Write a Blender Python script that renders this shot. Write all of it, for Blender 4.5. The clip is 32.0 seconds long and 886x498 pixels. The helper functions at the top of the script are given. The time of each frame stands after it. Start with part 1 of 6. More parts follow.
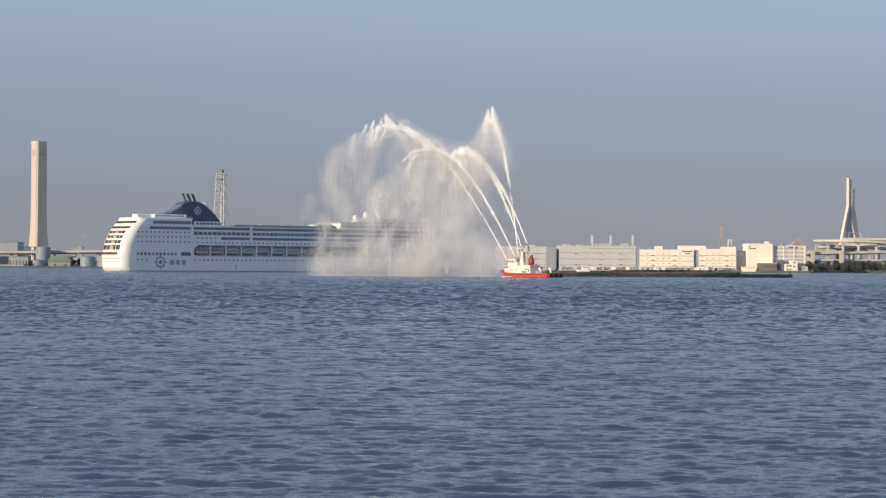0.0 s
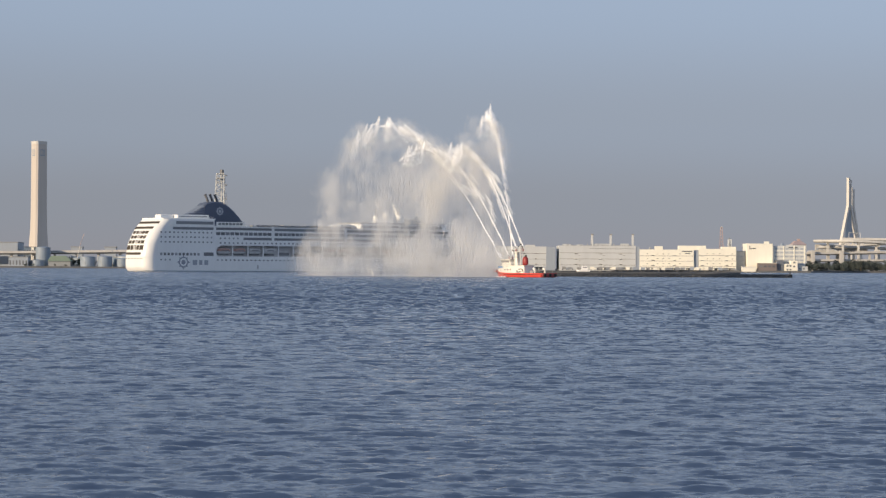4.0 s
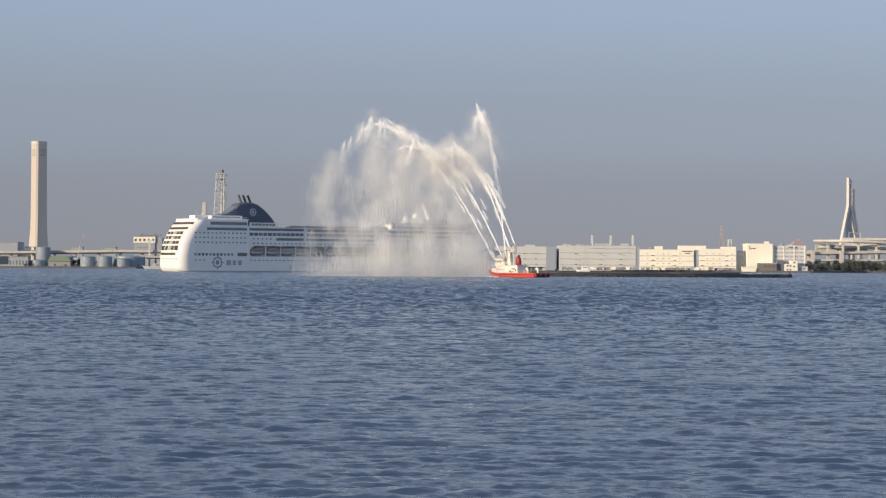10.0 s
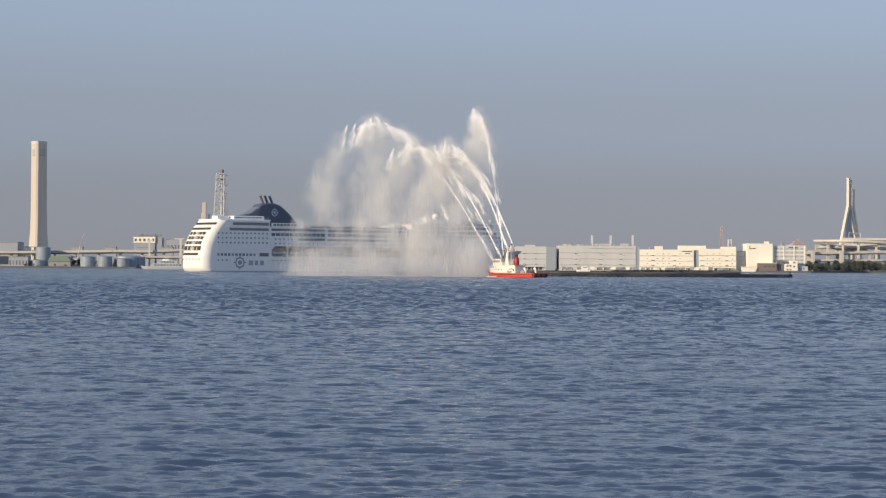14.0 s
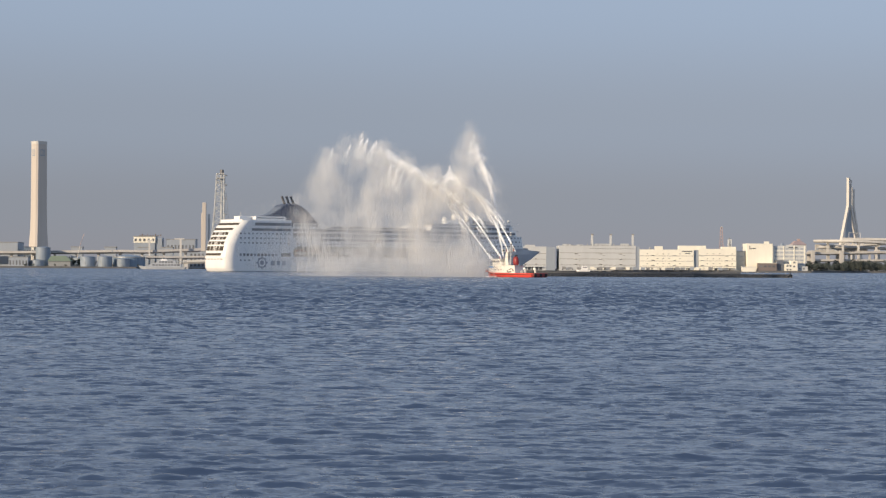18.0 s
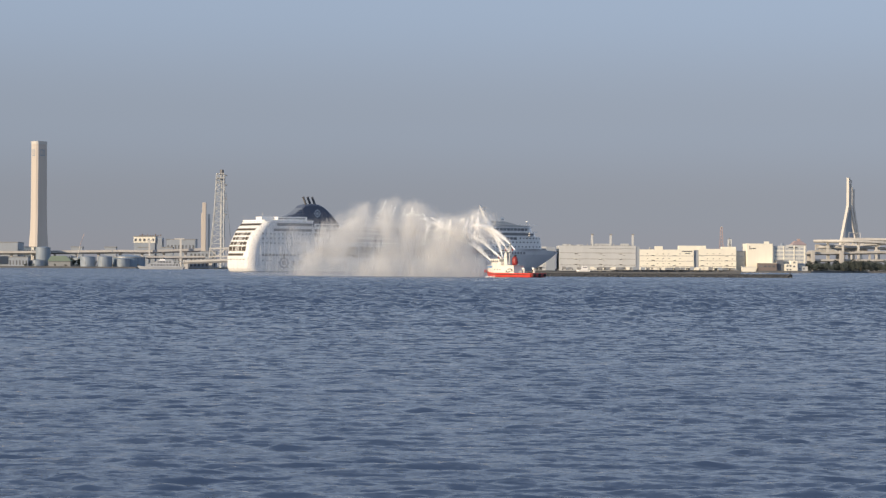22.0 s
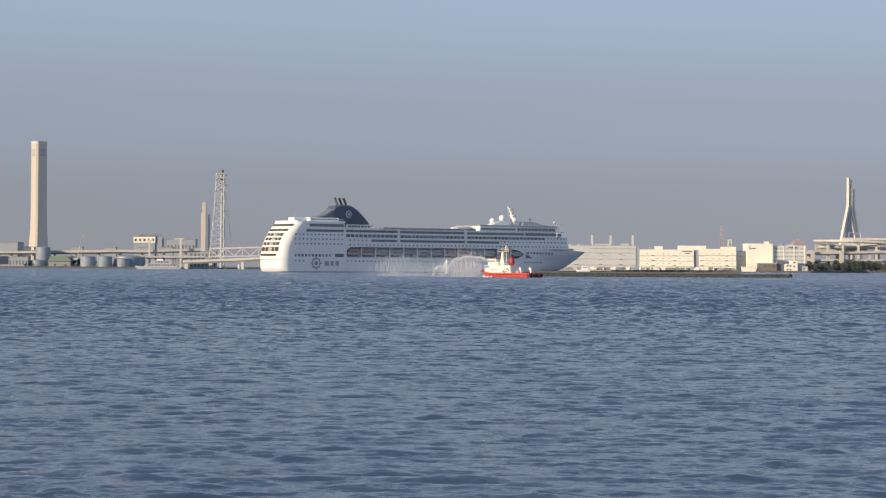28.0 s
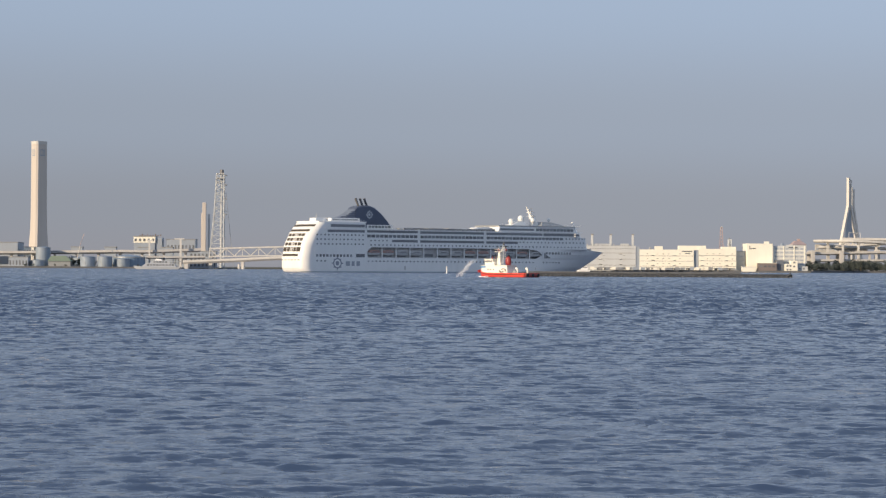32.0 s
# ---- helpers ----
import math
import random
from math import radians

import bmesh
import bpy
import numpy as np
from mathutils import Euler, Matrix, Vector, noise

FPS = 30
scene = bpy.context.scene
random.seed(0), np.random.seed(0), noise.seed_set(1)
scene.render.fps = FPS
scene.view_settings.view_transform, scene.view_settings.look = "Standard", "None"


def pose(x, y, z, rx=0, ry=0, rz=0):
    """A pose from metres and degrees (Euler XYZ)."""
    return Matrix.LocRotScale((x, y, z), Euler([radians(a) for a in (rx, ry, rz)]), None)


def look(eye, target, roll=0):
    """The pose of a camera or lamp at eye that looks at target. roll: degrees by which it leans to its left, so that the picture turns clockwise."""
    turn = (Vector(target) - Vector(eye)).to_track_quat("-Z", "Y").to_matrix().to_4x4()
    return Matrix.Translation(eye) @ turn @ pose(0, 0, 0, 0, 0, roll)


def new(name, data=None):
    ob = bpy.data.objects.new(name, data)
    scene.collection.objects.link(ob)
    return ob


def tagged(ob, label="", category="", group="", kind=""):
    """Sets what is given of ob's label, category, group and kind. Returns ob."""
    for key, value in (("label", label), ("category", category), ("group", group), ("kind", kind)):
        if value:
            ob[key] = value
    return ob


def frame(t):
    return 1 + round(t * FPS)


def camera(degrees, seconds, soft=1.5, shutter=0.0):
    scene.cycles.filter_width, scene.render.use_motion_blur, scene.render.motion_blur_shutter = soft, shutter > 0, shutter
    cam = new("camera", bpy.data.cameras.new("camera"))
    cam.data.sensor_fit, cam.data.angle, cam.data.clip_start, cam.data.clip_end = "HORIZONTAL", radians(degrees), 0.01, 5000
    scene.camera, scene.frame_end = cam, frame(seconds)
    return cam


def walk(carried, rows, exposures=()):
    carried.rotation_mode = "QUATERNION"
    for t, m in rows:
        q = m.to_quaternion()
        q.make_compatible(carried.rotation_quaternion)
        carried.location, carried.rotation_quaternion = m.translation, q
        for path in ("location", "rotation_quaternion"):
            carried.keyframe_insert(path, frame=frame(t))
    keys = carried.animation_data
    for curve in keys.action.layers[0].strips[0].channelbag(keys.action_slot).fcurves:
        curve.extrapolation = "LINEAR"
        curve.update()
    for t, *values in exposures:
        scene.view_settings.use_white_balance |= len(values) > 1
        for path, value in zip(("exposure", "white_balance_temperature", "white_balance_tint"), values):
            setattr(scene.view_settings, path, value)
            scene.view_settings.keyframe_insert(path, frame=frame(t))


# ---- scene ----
cam = camera(21.293, 32.0, soft=1.3)
EYE = pose(0, 0, 4.0, 90.431, 0, 0) @ pose(0, 0, 0, 0, 0, 0.35)
walk(cam, [(0, EYE), (32, EYE)], exposures=[(0, -0.02), (19, -0.02), (28, 0.05), (32, 0.07)])

# ---- light: low evening sun from the left and slightly behind the viewer, hazy sky ----
SUN_WAY = Vector((-0.80, -0.60, 0.0)).normalized()
SUN_ELEVATION = radians(15)
SKY_STRENGTH = 0.12


def build_light():
    world = bpy.data.worlds.new("hazy_evening_sky")
    scene.world = world
    world.use_nodes = True
    nt = world.node_tree
    nt.nodes.clear()
    sky = nt.nodes.new("ShaderNodeTexSky")
    sky.sky_type = "NISHITA"
    sky.sun_disc = False
    sky.sun_elevation = SUN_ELEVATION
    sky.sun_rotation = math.atan2(SUN_WAY.x, SUN_WAY.y)
    sky.air_density, sky.dust_density, sky.ozone_density = 1.0, 1.0, 1.5
    # haze: towards the horizon the clear sky gives way to a pinkish grey layer
    link = nt.links.new
    tex = nt.nodes.new("ShaderNodeTexCoord")
    split = nt.nodes.new("ShaderNodeSeparateXYZ")
    link(tex.outputs["Generated"], split.inputs[0])
    ramp = nt.nodes.new("ShaderNodeValToRGB")
    ramp.color_ramp.interpolation = "EASE"
    stops = [(0.0, (0.296, 0.299, 0.332)), (0.025, (0.289, 0.310, 0.355)), (0.06, (0.314, 0.360, 0.436)), (0.115, (0.352, 0.436, 0.565)), (0.35, (0.41, 0.50, 0.65)), (0.8, (0.42, 0.51, 0.66))]
    for i, (at, colour) in enumerate(stops):
        stop = ramp.color_ramp.elements[i] if i < 2 else ramp.color_ramp.elements.new(at)
        stop.position, stop.color = at, (*colour, 1)
    link(split.outputs["Z"], ramp.inputs[0])
    lift = nt.nodes.new("ShaderNodeVectorMath")
    lift.operation = "SCALE"
    # the haze glows a little more away to the right
    glow = nt.nodes.new("ShaderNodeMath")
    glow.operation = "MULTIPLY_ADD"
    glow.inputs[1].default_value, glow.inputs[2].default_value = 0.22 / SKY_STRENGTH, 1 / SKY_STRENGTH
    link(split.outputs["X"], glow.inputs[0])
    link(glow.outputs[0], lift.inputs["Scale"])
    link(ramp.outputs[0], lift.inputs[0])
    clear = nt.nodes.new("ShaderNodeMapRange")
    clear.interpolation_type = "SMOOTHSTEP"
    clear.inputs["From Min"].default_value, clear.inputs["From Max"].default_value = 0.12, 0.80
    clear.inputs["To Max"].default_value = 0.5
    link(split.outputs["Z"], clear.inputs[0])
    mix = nt.nodes.new("ShaderNodeMix")
    mix.data_type = "RGBA"
    link(clear.outputs[0], mix.inputs["Factor"])
    link(lift.outputs[0], mix.inputs["A"])
    link(sky.outputs[0], mix.inputs["B"])
    back = nt.nodes.new("ShaderNodeBackground")
    back.inputs["Strength"].default_value = SKY_STRENGTH
    out = nt.nodes.new("ShaderNodeOutputWorld")
    link(mix.outputs["Result"], back.inputs[0])
    link(back.outputs[0], out.inputs[0])
    lamp = bpy.data.lights.new("sun", "SUN")
    lamp.energy, lamp.angle, lamp.color = 4.6, radians(0.6), (1.0, 0.80, 0.555)
    sun = new("sun", lamp)
    way = Vector((SUN_WAY.x * math.cos(SUN_ELEVATION), SUN_WAY.y * math.cos(SUN_ELEVATION), math.sin(SUN_ELEVATION)))
    sun.matrix_world = look(way * 900, (0, 0, 0))


build_light()


# ---- materials ----
def material(name, colour, rough=0.6, metal=0.0, grain=0.0, scale=1.0, bump=0.0, streak=1.0, spread=0.0, stain=None):
    """colour varied by two sizes of noise, in metres of the object's own space; stain: a second colour in patches; spread: from piece to piece."""
    m = bpy.data.materials.new(name)
    m.use_nodes = True
    nt = m.node_tree
    bsdf = nt.nodes["Principled BSDF"]
    bsdf.inputs["Roughness"].default_value = rough
    bsdf.inputs["Metallic"].default_value = metal
    base = (*colour, 1)
    bsdf.inputs["Base Color"].default_value = base
    if not (grain or bump or spread or stain):
        return m
    link = nt.links.new
    tex = nt.nodes.new("ShaderNodeTexCoord")
    mapping = nt.nodes.new("ShaderNodeMapping")
    mapping.inputs["Scale"].default_value = (1, 1, 1 / streak)
    link(tex.outputs["Object"], mapping.inputs[0])
    fine = nt.nodes.new("ShaderNodeTexNoise")
    fine.inputs["Scale"].default_value, fine.inputs["Detail"].default_value = scale * 4, 4
    wide = nt.nodes.new("ShaderNodeTexNoise")
    wide.inputs["Scale"].default_value, wide.inputs["Detail"].default_value = scale * 0.6, 3
    link(mapping.outputs[0], fine.inputs["Vector"])
    link(mapping.outputs[0], wide.inputs["Vector"])
    both = nt.nodes.new("ShaderNodeMath")
    both.operation = "ADD"
    link(fine.outputs[0], both.inputs[0])
    link(wide.outputs[0], both.inputs[1])
    span = nt.nodes.new("ShaderNodeMapRange")
    span.inputs["From Min"].default_value, span.inputs["From Max"].default_value = 0.6, 1.4
    span.inputs["To Min"].default_value, span.inputs["To Max"].default_value = 1 - grain, 1 + grain
    link(both.outputs[0], span.inputs[0])
    value = span.outputs[0]
    if spread:
        info = nt.nodes.new("ShaderNodeObjectInfo")
        pick = nt.nodes.new("ShaderNodeMapRange")
        pick.inputs["To Min"].default_value, pick.inputs["To Max"].default_value = 1 - spread, 1 + spread
        link(info.outputs["Random"], pick.inputs[0])
        times = nt.nodes.new("ShaderNodeMath")
        times.operation = "MULTIPLY"
        link(value, times.inputs[0])
        link(pick.outputs[0], times.inputs[1])
        value = times.outputs[0]
    hsv = nt.nodes.new("ShaderNodeHueSaturation")
    hsv.inputs["Color"].default_value = base
    link(value, hsv.inputs["Value"])
    colour_out = hsv.outputs[0]
    if stain:
        mask = nt.nodes.new("ShaderNodeMapRange")
        mask.inputs["From Min"].default_value, mask.inputs["From Max"].default_value = 0.52, 0.75
        link(wide.outputs[0], mask.inputs[0])
        mix = nt.nodes.new("ShaderNodeMix")
        mix.data_type = "RGBA"
        link(mask.outputs[0], mix.inputs["Factor"])
        link(colour_out, mix.inputs["A"])
        mix.inputs["B"].default_value = (*stain, 1)
        colour_out = mix.outputs["Result"]
    link(colour_out, bsdf.inputs["Base Color"])
    if bump:
        b = nt.nodes.new("ShaderNodeBump")
        b.inputs["Strength"].default_value = bump
        b.inputs["Distance"].default_value = 0.05
        link(fine.outputs[0], b.inputs["Height"])
        link(b.outputs[0], bsdf.inputs["Normal"])
    return m


SHIP_WHITE = material("ship_white_paint", (0.85, 0.845, 0.84), 0.35, 0, 0.04, 0.25, 0, 5.0, 0, (0.79, 0.785, 0.775))
SHIP_DECK = material("weathered_deck", (0.42, 0.36, 0.28), 0.7, 0, 0.15, 1)
# Distance haze is put into this navy, so it is paler than the paint.
SHIP_BLUE = material("hazed_navy_paint", (0.080, 0.100, 0.155), 0.45, 0, 0.1, 0.3)
SHIP_GREY = material("blue_grey_lettering", (0.29, 0.31, 0.36), 0.5)
SHIP_LETTER_PALE = material("pale_blue_emblem", (0.50, 0.53, 0.58), 0.5)
SHIP_LETTER = material("pale_lettering", (0.36, 0.38, 0.43), 0.5)
# Shade of the open stern terraces is put into this dark plate colour.
TERRACE_DARK = material("terrace_shade_paint", (0.060, 0.050, 0.042), 0.8, 0, 0.4, 0.9)
# Recess shade is put into this grey; lockers and canopies wear it too.
SHIP_SHADE = material("grey_and_shaded_paint", (0.50, 0.49, 0.49), 0.6, 0, 0.1, 0.5)
# Both glasses are paled by distance haze put into their colour.
DARK_GLASS = material("hazed_tinted_glass", (0.185, 0.195, 0.215), 0.18, 0, 0.2, 0.8, 0, 1, 0.3)
DEEP_GLASS = material("hazed_porthole_glass", (0.25, 0.255, 0.27), 0.25, 0, 0, 1, 0, 1, 0.5)
# Low white haze is put into this stripe's blue.
BOOT_TOP = material("hazed_waterline_paint", (0.30, 0.34, 0.40), 0.5, 0, 0.15, 1)
# The orange is dulled by haze put into its colour.
LIFEBOAT_ORANGE = material("hazed_lifeboat_orange", (0.42, 0.25, 0.21), 0.5, 0, 0.08, 1)
# White boat hull greyed: the recess shade is put into its colour.
BOAT_GREY = material("shaded_lifeboat_hull", (0.58, 0.58, 0.58), 0.5, 0, 0.06, 1)
SATELLITE_WHITE = material("radome_white", (0.82, 0.82, 0.80), 0.35, 0, 0.03, 1)
STACK_FAIRING = material("fairing_paint", (0.15, 0.18, 0.24), 0.5, 0, 0.15, 0.5)
STEEL = material("grey_steel", (0.35, 0.36, 0.37), 0.45, 0.4, 0.1, 1)
STACK_STEEL = material("sooty_stack", (0.16, 0.16, 0.17), 0.5, 0.2, 0.25, 0.6)
TUG_RED = material("tug_hull_red", (0.66, 0.060, 0.045), 0.42, 0, 0.10, 0.6, 0.1, 4.0, 0, (0.50, 0.05, 0.03))
TUG_CREAM = material("tug_cream_paint", (0.88, 0.85, 0.78), 0.45, 0, 0.05, 0.8, 0, 4.0)
TUG_BLUE = material("tug_blue_band", (0.10, 0.30, 0.62), 0.5, 0, 0.08, 1)
TUG_FUNNEL = material("tug_funnel_red", (0.27, 0.028, 0.03), 0.45, 0, 0.1, 1)
TUG_BLACK = material("tug_black_rubber", (0.022, 0.022, 0.024), 0.7, 0, 0.25, 2, 0.2)
TUG_DECK = material("tug_green_deck", (0.10, 0.14, 0.11), 0.7, 0, 0.2, 2)
CONCRETE = material("pale_concrete", (0.60, 0.585, 0.57), 0.8, 0, 0.08, 0.08, 0.1, 6.0, 0, (0.50, 0.49, 0.48))
VIADUCT = material("weathered_viaduct", (0.52, 0.505, 0.50), 0.8, 0, 0.14, 0.06, 0.1, 3.0, 0, (0.43, 0.42, 0.42))
BLUE_TANK = material("blue_grey_tank", (0.20, 0.27, 0.36), 0.5, 0, 0.10, 0.08, 0, 4.0)
CHIMNEY_FACE = material("chimney_cladding", (0.56, 0.51, 0.475), 0.7, 0, 0.06, 0.03, 0, 10.0)
CREAM_WALL = material("cream_wall_panels", (0.90, 0.86, 0.75), 0.7, 0, 0.05, 0.08, 0, 5.0, 0, (0.82, 0.79, 0.71))
GREY_WALL = material("pale_grey_wall_panels", (0.575, 0.59, 0.60), 0.7, 0, 0.06, 0.08, 0, 5.0, 0, (0.51, 0.525, 0.54))
# Cladding colour; on the warehouse return walls it stands in for side shade.
SLATE_WALL = material("blue_grey_cladding_and_shade", (0.33, 0.37, 0.43), 0.6, 0, 0.08, 0.1, 0, 4.0)
ROOF_GREY = material("roof_grey", (0.30, 0.30, 0.30), 0.8, 0, 0.15, 0.1)
BROWN_WALL = material("brown_wall", (0.20, 0.17, 0.165), 0.7, 0, 0.10, 0.1)
RED_LATTICE = material("red_and_white_lattice", (0.42, 0.32, 0.31), 0.6, 0, 0.1, 0.2)
# White tank paint with distance haze put in as blue-grey.
TANK_WHITE = material("hazed_tank_paint", (0.25, 0.30, 0.37), 0.5, 0, 0.08, 0.1, 0, 4.0, 0.1)
GREEN_ROOF = material("green_shed_roof", (0.20, 0.25, 0.19), 0.7, 0, 0.12, 0.1)
STONE = material("wet_armour_stone", (0.080, 0.082, 0.086), 0.85, 0, 0.35, 0.6, 0.4, 1, 0.35)
QUAY = material("dark_quay", (0.12, 0.125, 0.135), 0.85, 0, 0.25, 0.05, 0.2)
# Haze over the shore is put into the leaf green, lifting it towards grey.
LEAF = material("hazed_shore_leaves", (0.082, 0.098, 0.092), 0.8, 0, 0.5, 0.3, 0, 1, 0.25)
BARK = material("shore_bark", (0.10, 0.08, 0.06), 0.9, 0, 0.2, 1)
PYLON_PAINT = material("pylon_paint", (0.66, 0.62, 0.58), 0.5, 0, 0.04, 0.02, 0, 8.0)
GROUND = material("harbour_ground", (0.14, 0.14, 0.12), 0.9, 0, 0.25, 0.02)
# Hull red darkened: the transom's shade is put into the colour.
TUG_RED_SHADED = material("tug_stern_red_shaded", (0.32, 0.06, 0.06), 0.7, 0, 0.2, 1)
# Distance haze is put into the vessel's white, turning it blue-grey.
VESSEL_GREY = material("hazed_vessel_paint", (0.40, 0.43, 0.48), 0.5, 0, 0.06, 0.2)
ANNEX_BLUE = material("dark_blue_cladding", (0.13, 0.15, 0.19), 0.6, 0, 0.08, 0.1)
MOTORWAY = material("motorway_concrete", (0.53, 0.51, 0.49), 0.8, 0, 0.12, 0.06, 0.1, 4.0, 0, (0.36, 0.35, 0.34))
SIGN_DARK = material("dark_sign", (0.06, 0.07, 0.09), 0.6)


def spray_material(name, white, through_white, dense):
    """Sunlit droplets: they scatter light forward and back; dense: the share of each strand that is water, not air."""
    m = bpy.data.materials.new(name)
    m.use_nodes = True
    nt = m.node_tree
    nt.nodes.clear()
    out = nt.nodes.new("ShaderNodeOutputMaterial")
    a = nt.nodes.new("ShaderNodeBsdfDiffuse")
    a.inputs[0].default_value = (white, white, white, 1)
    b = nt.nodes.new("ShaderNodeBsdfTranslucent")
    b.inputs[0].default_value = (through_white, through_white, through_white, 1)
    both = nt.nodes.new("ShaderNodeAddShader")
    air = nt.nodes.new("ShaderNodeBsdfTransparent")
    mix = nt.nodes.new("ShaderNodeMixShader")
    mix.inputs[0].default_value = dense
    nt.links.new(a.outputs[0], both.inputs[0])
    nt.links.new(b.outputs[0], both.inputs[1])
    nt.links.new(air.outputs[0], mix.inputs[1])
    nt.links.new(both.outputs[0], mix.inputs[2])
    nt.links.new(mix.outputs[0], out.inputs[0])
    return m


# SPRAY and PLUME whites sum past one: extra brightness put into the water.
SPRAY = spray_material("dense_white_water", 0.76, 0.42, 0.80)
PLUME = spray_material("breaking_white_water", 0.68, 0.42, 0.70)
MIST = spray_material("fine_falling_spray", 0.56, 0.37, 0.34)
HAZE = spray_material("hanging_mist", 0.57, 0.38, 0.38)


def water_material():
    m = bpy.data.materials.new("harbour_water")
    m.use_nodes = True
    nt = m.node_tree
    bsdf = nt.nodes["Principled BSDF"]
    bsdf.inputs["Base Color"].default_value = (0.042, 0.070, 0.137, 1)
    bsdf.inputs["Roughness"].default_value = 0.08
    bsdf.inputs["IOR"].default_value = 1.333
    link = nt.links.new
    tex = nt.nodes.new("ShaderNodeTexCoord")
    slope = None
    for size, detail, stretch, steep in ((11.0, 2, 0.5, 0.50), (3.6, 3, 0.45, 0.72), (1.2, 3, 0.45, 0.55), (0.14, 2, 0.35, 0.25)):
        mp = nt.nodes.new("ShaderNodeMapping")
        mp.inputs["Scale"].default_value = (stretch, 1, 1)
        n = nt.nodes.new("ShaderNodeTexNoise")
        n.inputs["Scale"].default_value, n.inputs["Detail"].default_value = size, detail
        link(tex.outputs["Object"], mp.inputs[0])
        link(mp.outputs[0], n.inputs["Vector"])
        centred = nt.nodes.new("ShaderNodeVectorMath")
        centred.operation = "SUBTRACT"
        centred.inputs[1].default_value = (0.5, 0.5, 0.5)
        link(n.outputs["Color"], centred.inputs[0])
        tilt = nt.nodes.new("ShaderNodeVectorMath")
        tilt.operation = "MULTIPLY_ADD"
        tilt.inputs[1].default_value = (steep * 0.7, steep, 0)
        link(centred.outputs[0], tilt.inputs[0])
        if slope:
            link(slope, tilt.inputs[2])
        slope = tilt.outputs[0]
    # far off the low eye sees only the faces of the waves that lean its way, in short dark streaks
    place = nt.nodes.new("ShaderNodeSeparateXYZ")
    link(tex.outputs["Object"], place.inputs[0])
    far = nt.nodes.new("ShaderNodeValToRGB")
    reach = nt.nodes.new("ShaderNodeMath")
    reach.operation = "DIVIDE"
    reach.inputs[1].default_value = 2000.0
    link(place.outputs["Y"], reach.inputs[0])
    link(reach.outputs[0], far.inputs[0])
    for i, (at, much) in enumerate(((0.02, 0.0), (0.06, 0.75), (0.10, 0.95), (0.18, 0.6), (0.40, 0.2))):
        stop = far.color_ramp.elements[i] if i < 2 else far.color_ramp.elements.new(at)
        stop.position, stop.color = at, (much, much, much, 1)
    both = None
    for size, squeeze, much in ((0.6, 0.95, 0.55), (1.7, 0.75, 0.65)):
        mp = nt.nodes.new("ShaderNodeMapping")
        mp.inputs["Scale"].default_value = (1, squeeze, 1)
        n = nt.nodes.new("ShaderNodeTexNoise")
        n.inputs["Scale"].default_value, n.inputs["Detail"].default_value = size, 2.5
        link(tex.outputs["Object"], mp.inputs[0])
        link(mp.outputs[0], n.inputs["Vector"])
        part_of = nt.nodes.new("ShaderNodeMath")
        part_of.operation = "MULTIPLY_ADD"
        part_of.inputs[1].default_value = much
        part_of.inputs[2].default_value = 0.0
        link(n.outputs["Fac"], part_of.inputs[0])
        if both:
            link(both, part_of.inputs[2])
        both = part_of.outputs[0]
    lean = nt.nodes.new("ShaderNodeMapRange")
    lean.inputs["From Min"].default_value, lean.inputs["From Max"].default_value = 0.55, 0.76
    lean.inputs["To Min"].default_value, lean.inputs["To Max"].default_value = 0.03, -0.38
    link(both, lean.inputs[0])
    times = nt.nodes.new("ShaderNodeMath")
    times.operation = "MULTIPLY"
    link(lean.outputs[0], times.inputs[0])
    link(far.outputs[0], times.inputs[1])
    hide = nt.nodes.new("ShaderNodeMapRange")
    hide.interpolation_type = "SMOOTHSTEP"
    hide.inputs["From Min"].default_value, hide.inputs["From Max"].default_value = 110, 420
    hide.inputs["To Max"].default_value = -0.14
    link(place.outputs["Y"], hide.inputs[0])
    all_lean = nt.nodes.new("ShaderNodeMath")
    link(times.outputs[0], all_lean.inputs[0])
    link(hide.outputs[0], all_lean.inputs[1])
    tip = nt.nodes.new("ShaderNodeCombineXYZ")
    link(all_lean.outputs[0], tip.inputs["Y"])
    more = nt.nodes.new("ShaderNodeVectorMath")
    more.operation = "ADD"
    link(slope, more.inputs[0])
    link(tip.outputs[0], more.inputs[1])
    slope = more.outputs[0]
    face = nt.nodes.new("ShaderNodeNewGeometry")
    total = nt.nodes.new("ShaderNodeVectorMath")
    total.operation = "ADD"
    link(face.outputs["Normal"], total.inputs[0])
    link(slope, total.inputs[1])
    unit = nt.nodes.new("ShaderNodeVectorMath")
    unit.operation = "NORMALIZE"
    link(total.outputs[0], unit.inputs[0])
    link(unit.outputs[0], bsdf.inputs["Normal"])
    return m


WATER = water_material()


# ---- mesh tools ----
def finish(bm, material_used, smooth=False):
    bmesh.ops.recalc_face_normals(bm, faces=bm.faces)
    mesh = bpy.data.meshes.new("mesh")
    bm.to_mesh(mesh)
    bm.free()
    mesh.materials.append(material_used)
    if smooth:
        mesh.polygons.foreach_set("use_smooth", [True] * len(mesh.polygons))
    return mesh


def part(name, bm, material_used, parent=None, label="", smooth=False, m=None):
    """Link bm as one mesh object under parent."""
    ob = new(name, finish(bm, material_used, smooth))
    ob.parent = parent
    if m is not None:
        ob.matrix_basis = m
    if label:
        tagged(ob, label)
    return ob


def share(name, mesh, parent, m):
    ob = new(name, mesh)
    ob.parent = parent
    ob.matrix_basis = m
    return ob


